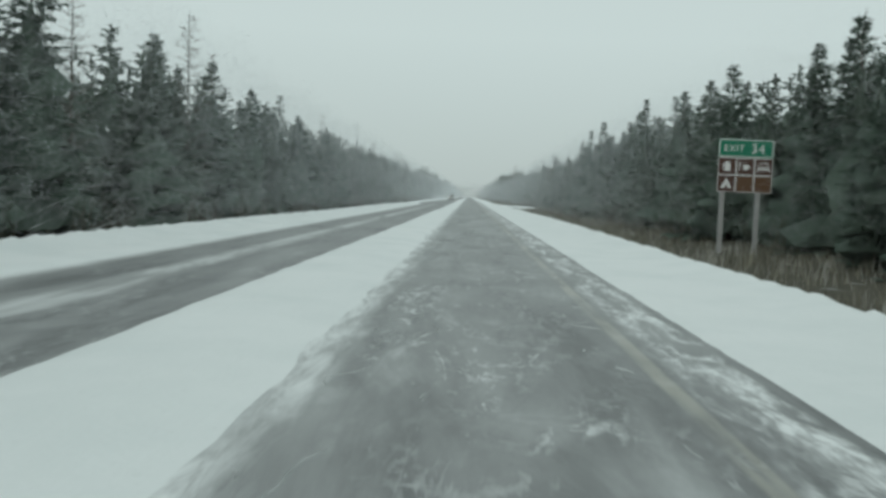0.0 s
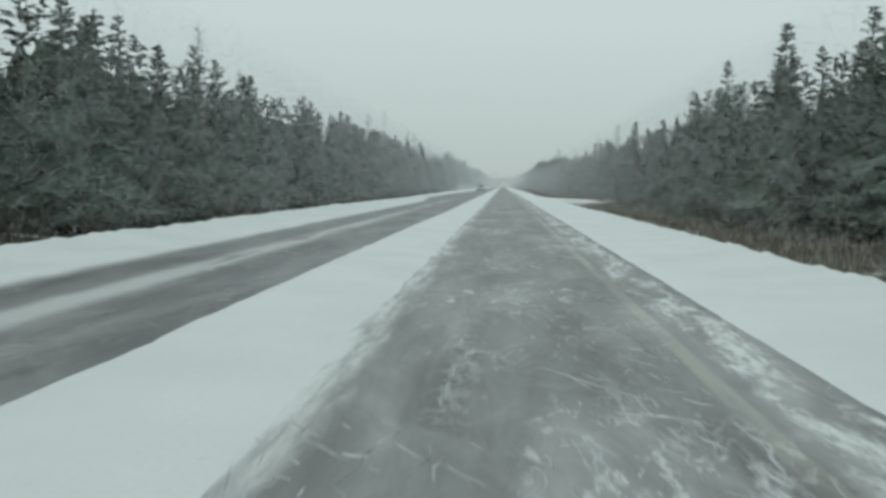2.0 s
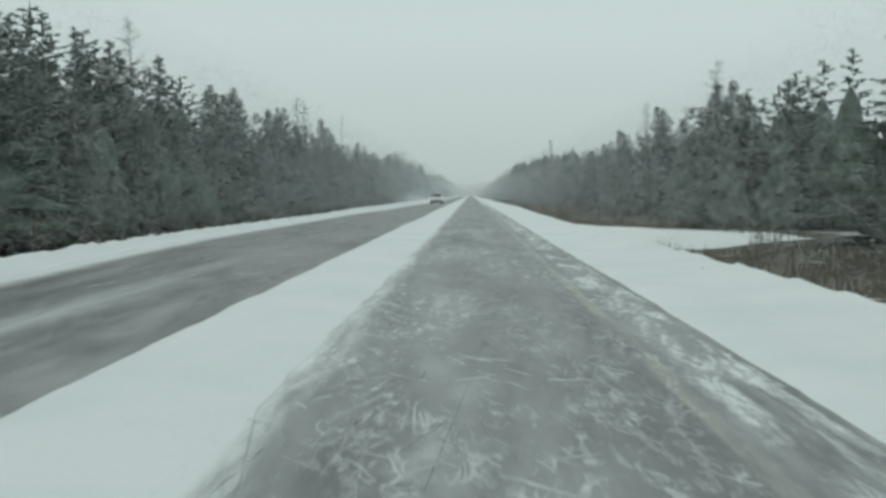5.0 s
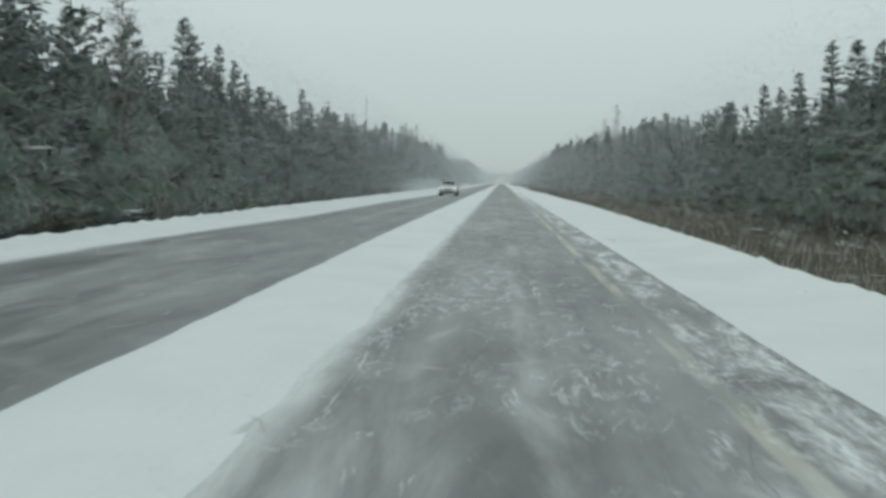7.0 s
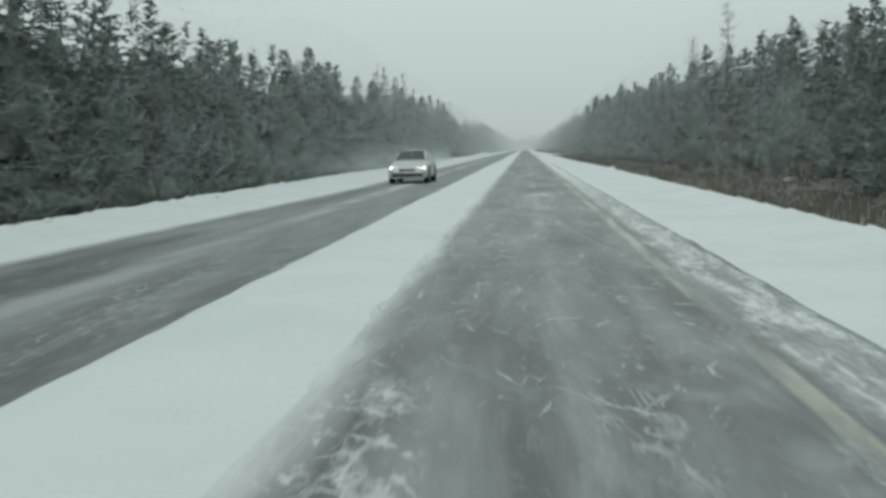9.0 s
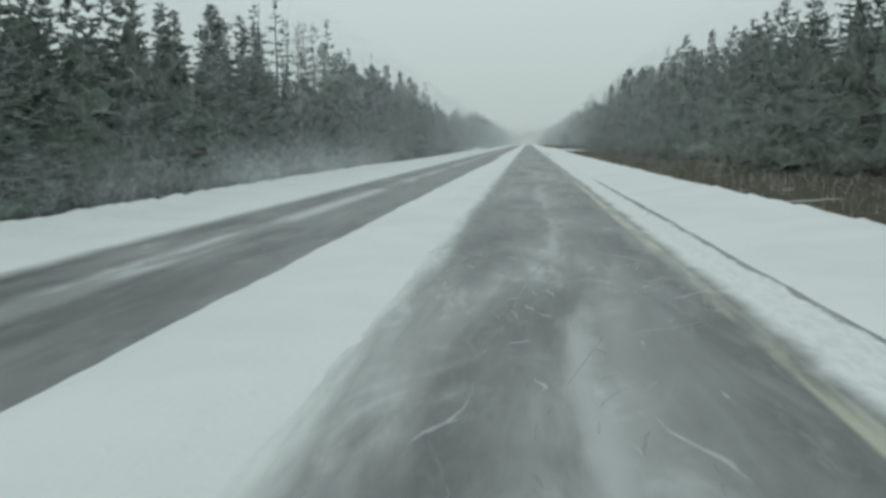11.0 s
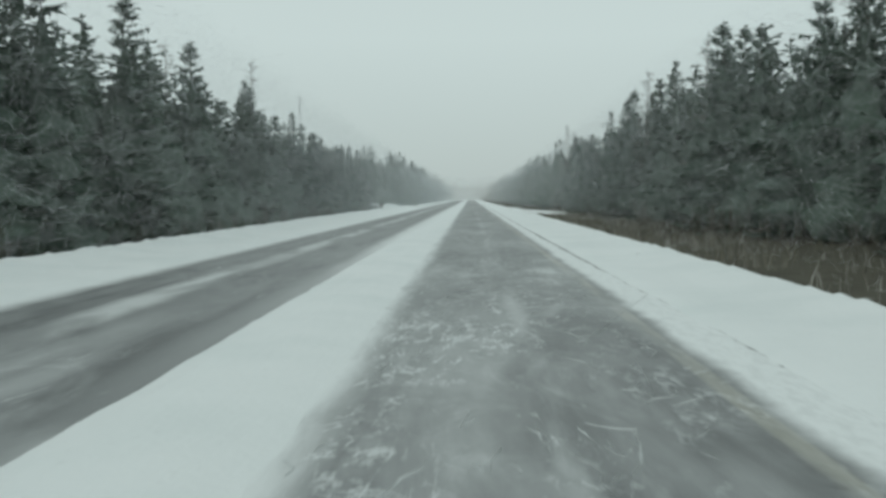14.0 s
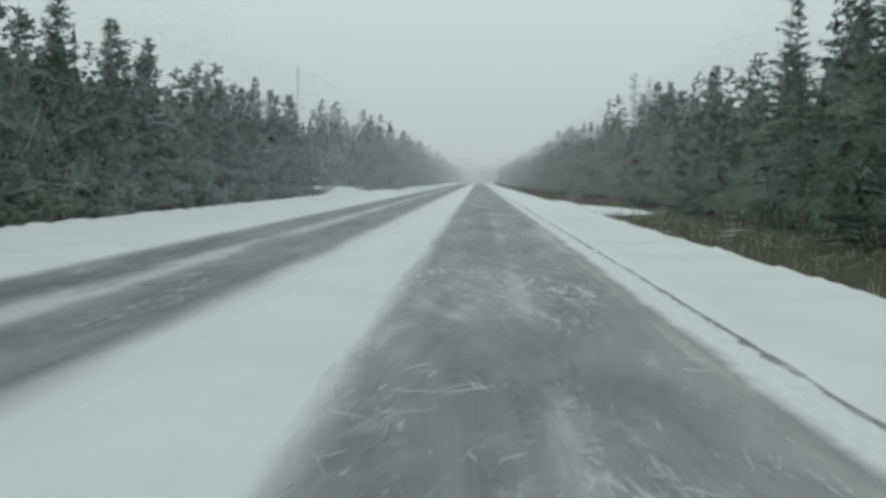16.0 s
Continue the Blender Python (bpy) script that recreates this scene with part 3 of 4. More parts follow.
def twig_arrays(height, start, reach, rng, levels, boughs, rise, thick, twigs=4):
    """Bare branches with side twigs, as narrow three-sided spikes."""
    V, F = [], []
    up = Vector((0, 0, 1))

    def spike(p, q, w):
        d = (q - p).normalized()
        s = d.cross(Vector((0.3, 0.5, 0.81))).normalized() * w
        t = d.cross(s).normalized() * w
        k = len(V)
        V.extend((p + s, p - s * 0.5 + t, p - s * 0.5 - t, q))
        F.extend(((k, k + 1, k + 3), (k + 1, k + 2, k + 3), (k + 2, k, k + 3)))

    for i in range(levels):
        for b in range(boughs):
            f = max((i + rng.uniform(-0.5, 0.5)) / levels, 0)
            z = height * (start + (0.98 - start) * f)
            a = rng.uniform(0, 6.28)
            r = (reach * (1 - 0.9 * f) + 0.02 * height) * rng.uniform(0.35, 1.2)
            d = Vector((math.cos(a), math.sin(a), 0))
            p = Vector((0, 0, z))
            q = p + d * r + up * r * rise * rng.uniform(-0.2, 1.8)
            spike(p, q, thick)
            for k in range(twigs):
                g = rng.uniform(0.25, 0.9)
                o = p.lerp(q, g)
                e = Vector((rng.uniform(-1, 1), rng.uniform(-1, 1), rng.uniform(-0.2, 0.9))) * 0.32 * r + d * 0.25 * r
                spike(o, o + e, thick * 0.6)
    return V, F


def bare_tree(kind, bark, seed, start, reach, levels, boughs, rise, radius, lean, label):
    rng = random.Random(seed)
    tree = new(kind)
    part("trunk", trunk_bmesh(1.0, radius, 6, lean), bark, tree)
    v, f = twig_arrays(1.0, start, reach, rng, levels, boughs, rise, 0.0010, 10)
    if lean:
        v = [p + Vector((lean * p.z * p.z, 0, 0)) for p in v]
    crown = new("crown", raw_mesh("crown", v, f, MAT_TWIG, False))
    crown.parent = tree
    return tagged(tree, label, "tree", "roadside trees")


SPRUCES = [
    spruce(0.21, 1, 30, 7, 11, 0.78, "tall dark green spruce at the forest edge"),
    spruce(0.25, 2, 27, 8, 11, 0.80, "dark green spruce with drooping boughs"),
    spruce(0.23, 3, 30, 7, 11, 0.82, "dense dark spruce in the roadside forest"),
    spruce(0.175, 4, 29, 7, 10, 0.74, "tall narrow spruce with a thin top"),
    spruce(0.27, 5, 28, 8, 11, 0.80, "broad dark spruce at the forest edge"),
    spruce(0.19, 6, 23, 6, 11, 0.60, "sparse dark spruce with a ragged outline"),
    spruce(0.215, 7, 22, 6, 11, 0.60, "thin spruce with gaps between its boughs"),
    spruce(0.235, 8, 26, 7, 11, 0.74, "lopsided dark spruce with upturned boughs"),
]


def pine(seed, label):
    """A tall thin pine: a bare lower trunk and a loose crown in its upper half."""
    rng = random.Random(seed)
    tree = new("pine_tree")
    part("trunk", trunk_bmesh(0.97, 0.012, 6, rng.uniform(-0.03, 0.03)), MAT_BARK, tree)
    v, f = spruce_arrays(0.26, rng, 11, 5, 9, core=0)
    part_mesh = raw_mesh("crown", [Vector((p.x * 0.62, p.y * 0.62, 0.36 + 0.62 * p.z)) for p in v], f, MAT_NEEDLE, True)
    crown = new("crown", part_mesh)
    crown.parent = tree
    return tagged(tree, label, "tree", "roadside trees")


PINES = [pine(31, "thin pine with a bare lower trunk"), pine(32, "tall loose-crowned pine above the brush")]
LARCHES = [
    bare_tree("larch_tree", MAT_TWIG, 11, 0.12, 0.14, 34, 6, 0.45, 0.008, 0.0, "bare grey-brown larch among the spruces"),
    bare_tree("larch_tree", MAT_TWIG, 12, 0.2, 0.12, 32, 6, 0.55, 0.007, 0.02, "thin leafless larch rising above the spruces"),
]
BIRCHES = [
    bare_tree("birch_tree", MAT_BIRCH, 14, 0.45, 0.14, 12, 4, 1.1, 0.010, 0.10, "leaning bare birch with a pale trunk"),
    bare_tree("birch_tree", MAT_BIRCH, 15, 0.4, 0.12, 12, 4, 1.3, 0.009, -0.05, "slender bare birch with a pale trunk"),
]


def clear_of_forest(x, y):
    """Openings where a track leaves the road."""
    if x > 0:
        return min(abs(y - 160), abs(y - 445)) < 6.5 and x < 26
    return abs(y - 466) < 9 and x > -26


placed = set()


def plant(proto, x, y, height, rng):
    m = pose(x, y, float(ground_height(x, y)), rng.uniform(-2, 2), rng.uniform(-2, 2), rng.uniform(0, 360))
    size = (height * rng.uniform(0.85, 1.15), height * rng.uniform(0.85, 1.15), height)
    if proto in placed:
        return copy_thing(proto, m @ Matrix.Diagonal((*(a / b for a, b in zip(size, proto.scale)), 1)))
    placed.add(proto)
    proto.matrix_basis = m @ Matrix.Diagonal((*size, 1))
    return proto


rng = random.Random(8)
for side in (-1, 1):
    y = -8.0
    while y < NEAR_END - 8:
        y += rng.uniform(2.1, 4.3)
        x = side * (edge_of_forest(side, y) + rng.uniform(-0.9, 2.4))
        if clear_of_forest(x, y):
            continue
        H = forest_height(side, y)
        sparse = side < 0 and 318 < y < 345
        pick = rng.random()
        if sparse and pick < 0.3:
            plant(rng.choice(PINES), x - 0.5, y, H * rng.uniform(1.0, 1.25), rng)
        elif sparse and pick < 0.6:
            plant(rng.choice(BIRCHES), x - 1.0, y, H * rng.uniform(0.85, 1.15), rng)
        elif pick < 0.10 or (pick < 0.28 and side < 0 and 175 < y < 260) or (pick < 0.28 and side > 0 and 110 < y < 215):
            plant(rng.choice(LARCHES), x + side * 0.8, y, H * rng.uniform(0.95, 1.25), rng)
        else:
            h = H * (0.72 if sparse else 1.0) * (rng.uniform(0.91, 1.01) if rng.random() < 0.78 else rng.uniform(0.82, 0.92))
            plant(rng.choice(SPRUCES), x, y, h, rng)
# trees that stand out above the rest
for x, y, h, proto in ((15.2, 42, 9.4, SPRUCES[1]), (16.0, 39.5, 9.3, SPRUCES[3]), (-15.5, 49, 11.2, LARCHES[0]), (16, 204, 10.4, LARCHES[1]),
                       (-15.2, 210, 9.6, SPRUCES[1]), (15.5, 393, 11.4, SPRUCES[3]), (-15.4, 395, 9.8, SPRUCES[4]),
                       (-16, 328, 11.0, LARCHES[0]), (-15.0, 362, 10.8, SPRUCES[0]),
                       (-17.5, 321, 11.5, PINES[0]), (-17.0, 324.5, 12.2, PINES[1]), (-18.0, 331, 11.8, PINES[1]), (-16.8, 336, 12.0, PINES[0]), (-18.5, 340, 12.5, PINES[1])):
    plant(proto, x, y, h, rng)


def woods():
    """The deeper and farther forest as one mass of simpler spruces."""
    rng = random.Random(21)
    protos = []
    for k in range(6):
        v, f = spruce_arrays(0.245 + 0.025 * (k % 3), random.Random(40 + k), 15, 5, 3, 0.04, 0.92, 9, 7, 1.9)
        protos.append((np.array([tuple(q) for q in v]), np.array(f)))
    simple = []
    for k in range(4):
        v, f = spruce_arrays(0.22, random.Random(60 + k), 9, 4, 1, 0.04, 0.95, 7, 6, 2.6)
        simple.append((np.array([tuple(q) for q in v]), np.array(f)))
    V, F, N, n = [], [], [], 0

    def grow(x, y, h):
        nonlocal n
        v, f = rng.choice(protos)
        a = rng.uniform(0, 6.28)
        c, s = math.cos(a), math.sin(a)
        w = h * rng.uniform(0.85, 1.25)
        p = np.stack([(v[:, 0] * c - v[:, 1] * s) * w + x, (v[:, 0] * s + v[:, 1] * c) * w + y, v[:, 2] * h + float(ground_height(x, y)) - 0.2], -1)
        V.append(p)
        F.append(f + n)
        lean = np.stack([p[:, 0] - x, p[:, 1] - y], -1)
        lean = lean / np.maximum(np.linalg.norm(lean, axis=1), 1e-4)[:, None]
        N.append(np.stack([lean[:, 0], lean[:, 1], np.full(len(p), 0.8)], -1) / 1.2806)
        n += len(p)

    for side in (-1, 1):
        for d, step in ((16.6, 1.8), (20, 3.7)):
            y = -62.0
            while y < NEAR_END:
                y += step * rng.uniform(0.6, 1.4)
                x = side * (d + rng.uniform(-1.3, 1.3))
                thin = 0.66 if side < 0 and 318 < y < 344 else 1.0
                if not clear_of_forest(x, y):
                    grow(x, y, thin * forest_height(side, y) * (rng.uniform(0.84, 0.97) if d < 18 else rng.uniform(1.0, 1.17)))
        full, protos = protos, simple
        for d, step in ((14.4, 2.4), (17.5, 3.2)):
            y = NEAR_END - 6
            while y < FAR:
                y += step * rng.uniform(0.6, 1.4) * (1 if y < 640 else 1.5)
                protos = full if y < 600 else simple
                x = side * (d + rng.uniform(-1.2, 1.2))
                grow(x, y, 9.8 * rng.uniform(0.72, 1.15))
        protos = full
    deep = np.array([(math.cos(a) * w, math.sin(a) * w, z) for z, w in ((0.1, 0.2), (0.45, 0.13)) for a in (0, 1.26, 2.51, 3.77, 5.03)] + [(0, 0, 1.0), (0, 0, 0.62)])
    cone = np.array([(j, (j + 1) % 5, 11) for j in range(5)] + [(5 + j, 5 + (j + 1) % 5, 10) for j in range(5)])
    for k in range(9000):
        x, y = rng.choice((-1, 1)) * rng.uniform(23, 150), rng.uniform(-60, FAR)
        protos = simple if abs(x) < 27 and y < 500 else [(deep, cone)]
        if not clear_of_forest(x, y) and not (abs(x) < 44 and min(abs(y - 160), abs(y - 445)) < 7 and x > 0):
            grow(x, y, rng.uniform(7, 11))
    protos = full
    for k in range(260):
        grow(rng.uniform(-190, 190), FAR + rng.uniform(25, 50), rng.uniform(9, 12))
    for k in range(70):
        grow(rng.uniform(-26, 26), FAR + rng.uniform(28, 40), rng.uniform(9.5, 11.5))
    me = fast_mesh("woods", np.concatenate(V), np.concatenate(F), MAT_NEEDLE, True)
    me.normals_split_custom_set_from_vertices(np.concatenate(N))
    return new("woods", me)


tagged(woods(), "dense dark spruce forest behind the roadside trees", "forest", kind="stuff")


# ---- brush and dry grass ----
def dry_grass():
    """Dry stalks in the ditches, thick in some places and thin in others."""
    r = np.random.default_rng(3)
    n = 76000
    right = r.random(n) < 0.72
    y = r.uniform(-8, NEAR_END, n)
    d = r.uniform(0.2, 8.0, n)
    x = np.where(right, 5.9 + d, -10.2 - d * 0.7)
    keep = (fractal(x / 1.6, y / 1.6, 51) + 0.5 * vnoise(x / 7, y / 7, 52) > -0.25) & ((x > 0) | (x < crest_left(y) - 0.7)) & ((x < 0) | (r.random(n) > np.interp(y, (270, 300), (0, 0.55))))
    x, y = x[keep], y[keep]
    n = len(x)
    z = ground_height(x, y)
    h = r.uniform(0.15, 0.52, n) * np.where(x > 0, np.interp(y, (55, 75), (1.2, 1.0)), 1.0) * (1 + 0.4 * vnoise(x / 2, y / 2, 53))
    a, lean = r.uniform(0, 6.28, n), r.uniform(0.05, 0.45, n) * h
    w = r.uniform(0.008, 0.02, n)
    base = np.stack([x, y, z - 0.03], -1)
    side = np.stack([np.cos(a), np.sin(a), 0 * a], -1) * w[:, None]
    b = r.uniform(0, 6.28, n)
    mid = base + np.stack([np.cos(b) * lean * 0.35, np.sin(b) * lean * 0.35, h * 0.6], -1)
    tip = base + np.stack([np.cos(b) * lean, np.sin(b) * lean, h], -1)
    v = np.stack([base - side, base + side, mid + side * 0.7, mid - side * 0.7, tip], 1).reshape(-1, 3)
    k = np.arange(n)[:, None] * 5
    f = np.concatenate([k + [0, 1, 2], k + [0, 2, 3], k + [3, 2, 4]])
    return new("dry_grass", fast_mesh("dry_grass", v, f, MAT_GRASS))


tagged(dry_grass(), "dry brown grass in the snowy ditch", "grass", kind="stuff")


def brush():
    """Leafless alder brush between the ditch and the first trees."""
    rng = random.Random(61)
    protos = []
    for k in range(5):
        g = random.Random(70 + k)
        V, F = [], []
        for stem in range(6):
            v, f = twig_arrays(g.uniform(0.7, 1.2), 0.2, 0.24, g, 3, 2, 1.3, 0.007, 2)
            a, tilt = g.uniform(0, 6.28), g.uniform(0.05, 0.5)
            top = Vector((math.cos(a) * tilt, math.sin(a) * tilt, 0))
            o = Vector((g.uniform(-0.25, 0.25), g.uniform(-0.25, 0.25), 0))
            F.extend(tuple(i + len(V) for i in t) for t in f)
            V.extend(p + top * p.z + o for p in v)
            i = len(V)
            V.extend((o + Vector((0.012, 0, -0.1)), o + Vector((-0.008, 0.01, -0.1)), o + Vector((-0.008, -0.01, -0.1)), o + top * 1.0 + Vector((0, 0, 1.0))))
            F.extend(((i, i + 1, i + 3), (i + 1, i + 2, i + 3), (i + 2, i, i + 3)))
        protos.append((np.array([tuple(p) for p in V]), np.array(F)))
    V, F, n = [], [], 0
    for side in (-1, 1):
        y = -8.0
        while y < NEAR_END - 20:
            y += rng.uniform(0.7, 2.2)
            x = side * (rng.uniform(11.2, 14.2) if side < 0 else rng.uniform(10.8, 13.6))
            if side > 0 and (y < 50 and x < 12.6 or rng.random() < 0.4):
                continue
            v, f = rng.choice(protos)
            h, a = rng.uniform(0.8, 2.0), rng.uniform(0, 6.28)
            c, s = math.cos(a), math.sin(a)
            p = np.stack([(v[:, 0] * c - v[:, 1] * s) * h + x, (v[:, 0] * s + v[:, 1] * c) * h + y, v[:, 2] * h + float(ground_height(x, y))], -1)
            V.append(p)
            F.append(f + n)
            n += len(p)
    return new("brush", fast_mesh("brush", np.concatenate(V), np.concatenate(F), MAT_BRUSH))


tagged(brush(), "leafless grey-brown brush below the trees", "brush", kind="stuff")


# ---- the exit sign ----
def box(bm, x0, x1, y0, y1, z0, z1, bevel=0.0):
    before = set(bm.verts)
    bmesh.ops.create_cube(bm, size=1, matrix=Matrix.LocRotScale(((x0 + x1) / 2, (y0 + y1) / 2, (z0 + z1) / 2), None, (x1 - x0, y1 - y0, z1 - z0)))
    if bevel:
        verts = [v for v in bm.verts if v not in before]
        edges = list({e for v in verts for e in v.link_edges})
        bmesh.ops.bevel(bm, geom=edges, offset=bevel, segments=2, affect="EDGES", profile=0.5)


def one_box(*args):
    bm = bmesh.new()
    box(bm, *args)
    return bm


def rounded_plate(x0, x1, z0, z1, y0, y1, r, hole=0.0):
    """An upright plate with round corners; with hole, a frame of that width."""
    bm = bmesh.new()

    def ring(inset, y):
        out = []
        q = max(r - inset, 0.004)
        for cx, cz, a in ((x1 - r, z1 - r, 0), (x0 + r, z1 - r, 90), (x0 + r, z0 + r, 180), (x1 - r, z0 + r, 270)):
            for k in range(6):
                t = radians(a + 18 * k)
                out.append(bm.verts.new((cx + q * math.cos(t), y, cz + q * math.sin(t))))
        return out

    a, b = ring(0, y0), ring(0, y1)
    n = len(a)
    for k in range(n):
        bm.faces.new((a[k], a[(k + 1) % n], b[(k + 1) % n], b[k]))
    if hole:
        c, d = ring(hole, y0), ring(hole, y1)
        for k in range(n):
            j = (k + 1) % n
            bm.faces.new((c[k], d[k], d[j], c[j]))
            bm.faces.new((a[k], c[k], c[j], a[j]))
            bm.faces.new((b[k], b[j], d[j], d[k]))
    else:
        bm.faces.new(a)
        bm.faces.new(b[::-1])
    bmesh.ops.recalc_face_normals(bm, faces=bm.faces)
    return bm


def outline(points, x, z, scale, y, depth=0.006):
    """A raised flat shape from its corner points, standing off the plate."""
    bm = bmesh.new()
    vs = [bm.verts.new((x + a * scale, y, z + b * scale)) for a, b in points]
    face = bm.faces.new(vs)
    got = bmesh.ops.extrude_face_region(bm, geom=[face])
    bmesh.ops.translate(bm, verts=[g for g in got["geom"] if isinstance(g, bmesh.types.BMVert)], vec=(0, -depth, 0))
    bmesh.ops.recalc_face_normals(bm, faces=bm.faces)
    bmesh.ops.triangulate(bm, faces=bm.faces)
    return bm


def lettering(text, size, x, y, z, material, parent, label):
    curve = bpy.data.curves.new("lettering", "FONT")
    curve.body, curve.size, curve.extrude = text, size, 0.003
    curve.space_character = 1.12
    tmp = bpy.data.objects.new("lettering", curve)
    scene.collection.objects.link(tmp)
    bpy.context.view_layer.update()
    me = bpy.data.meshes.new_from_object(tmp.evaluated_get(bpy.context.evaluated_depsgraph_get()))
    bpy.data.objects.remove(tmp)
    me.materials.clear()
    me.materials.append(material)
    me.transform(Matrix.Translation((x, y, z)) @ Matrix.Rotation(radians(90), 4, "X"))
    ob = new("lettering", me)
    ob.parent = parent
    ob["label"] = label
    return ob


def exit_sign():
    sign = new("exit_sign")
    x0, x1, y = 0.0, 2.16, 0.0
    z0, z1, z2, z3 = 1.88, 2.57, 3.26, 3.99
    for x in (0.26, 1.66):
        part("post", one_box(x - 0.09, x + 0.09, 0.03, 0.21, -0.55, 3.85, 0.012), MAT_POST, sign, "weathered grey wooden post")
    tab = part("exit_tab", rounded_plate(x0, x1, z2 + 0.01, z3, -0.008, 0.02, 0.07), MAT_GREEN, sign, "green panel with a white border")
    part("border", rounded_plate(x0 + 0.012, x1 - 0.012, z2 + 0.022, z3 - 0.012, -0.013, -0.008, 0.06, 0.035), MAT_WHITE, tab)
    lettering("EXIT", 0.36, 0.20, -0.013, z2 + 0.25, MAT_WHITE, tab, "white capital letters")
    lettering("34", 0.52, 1.26, -0.013, z2 + 0.19, MAT_WHITE, tab, "white numerals")
    cell = (x1 - x0) / 3
    for row, zb in enumerate((z1, z0)):
        for col in range(3):
            a = x0 + col * cell
            shade = MAT_BROWN if (row, col) not in ((1, 1), (1, 2)) else MAT_BROWN_PLAIN
            panel = part("panel", rounded_plate(a + 0.004, a + cell - 0.004, zb + 0.004, zb + 0.686, -0.008, 0.02, 0.03), shade, sign, "square brown service panel")
            part("border", rounded_plate(a + 0.010, a + cell - 0.010, zb + 0.010, zb + 0.680, -0.013, -0.008, 0.03, 0.025), MAT_WHITE, panel)
            cx, cz, q = a + cell / 2, zb + 0.345, 0.5
            shapes = []
            if (row, col) == (0, 0):
                shapes = [[(-0.18, -0.38), (0.28, -0.38), (0.28, 0.12), (0.22, 0.2), (0.16, 0.38), (-0.05, 0.38), (-0.18, 0.28)],
                          [(-0.36, -0.3), (-0.29, -0.3), (-0.22, 0.26), (-0.28, 0.3)]]
            elif (row, col) == (0, 1):
                shapes = [[(-0.22, 0.14), (-0.12, -0.28), (0.16, -0.28), (0.26, 0.14)], [(0.25, 0.08), (0.40, 0.04), (0.36, -0.14), (0.21, -0.12)],
                          [(-0.46, -0.35), (-0.40, -0.35), (-0.38, 0.38), (-0.48, 0.38)]]
            elif (row, col) == (0, 2):
                shapes = [[(-0.55, 0.12), (-0.5, 0.08), (0.0, 0.33), (0.5, 0.08), (0.55, 0.12), (0.0, 0.43)], [(-0.5, -0.38), (-0.43, -0.38), (-0.43, -0.25), (0.43, -0.25), (0.43, -0.38), (0.5, -0.38), (0.5, -0.12), (-0.5, -0.12)],
                          [(-0.46, -0.06), (0.46, -0.06), (0.40, 0.03), (-0.40, 0.03)]]
            elif (row, col) == (1, 0):
                shapes = [[(-0.45, -0.36), (-0.13, -0.36), (0.0, -0.05), (0.13, -0.36), (0.45, -0.36), (0.05, 0.42), (-0.05, 0.42)]]
            for pts in shapes:
                part("pictogram", outline(pts, cx, cz, q, -0.010), MAT_WHITE, panel)
    return tagged(sign, "green and brown exit sign on two wooden posts", "road sign")


exit_sign().matrix_basis = pose(9.86, 37.0, 0.10) @ Matrix.Scale(1.02, 4)


# ---- far mast ----
def mast():
    tower = new("radio_mast")
    bm = bmesh.new()
    for dx, dy in ((0.7, 0), (-0.35, 0.6), (-0.35, -0.6)):
        bmesh.ops.create_cone(bm, cap_ends=True, segments=5, radius1=0.13, radius2=0.13, depth=80, matrix=Matrix.Translation((dx, dy, 40)))
    for k in range(32):
        box(bm, -0.5, 0.8, -0.65, 0.65, 2.5 * k, 2.5 * k + 0.12)
    part("lattice", bm, MAT_STEEL, tower)
    return tagged(tower, "tall grey lattice radio mast above the forest", "mast")


mast().matrix_basis = pose(-130, 1029, -0.5)


# ---- the oncoming car ----
def loft(sections):
    """A closed skin through cross-sections (half outlines of (x, z) at y), mirrored to both sides."""
    bm = bmesh.new()
    rings = []
    for y, half in sections:
        pts = [(x, z) for x, z in half] + [(-x, z) for x, z in reversed(half) if x > 0.001]
        rings.append([bm.verts.new((x, y, z)) for x, z in pts])
    for a, b in zip(rings, rings[1:]):
        n = len(a)
        for k in range(n):
            bm.faces.new((a[k], a[(k + 1) % n], b[(k + 1) % n], b[k]))
    bm.faces.new(rings[0])
    bm.faces.new(rings[-1][::-1])
    bmesh.ops.recalc_face_normals(bm, faces=bm.faces)
    for f in bm.faces:
        f.smooth = True
    return bm


def body_half(w, zb, belt, top, crown=0.02):
    return [(0.0, zb), (w * 0.82, zb), (w * 0.95, zb + 0.06), (w, zb + 0.20), (w * 1.0, belt - 0.14), (w * 0.97, belt), (w * 0.86, top - 0.015), (w * 0.45, top + crown * 0.7), (0.0, top + crown)]


def quad_plate(corners, thick=0.006):
    """A thin plate on four corner points, thickened outwards along its normal."""
    bm = bmesh.new()
    c = [Vector(p) for p in corners]
    n = (c[1] - c[0]).cross(c[3] - c[0]).normalized() * thick
    a, b = [bm.verts.new(p) for p in c], [bm.verts.new(p + n) for p in c]
    bm.faces.new(a[::-1])
    bm.faces.new(b)
    for k in range(4):
        bm.faces.new((a[k], a[(k + 1) % 4], b[(k + 1) % 4], b[k]))
    bmesh.ops.recalc_face_normals(bm, faces=bm.faces)
    return bm


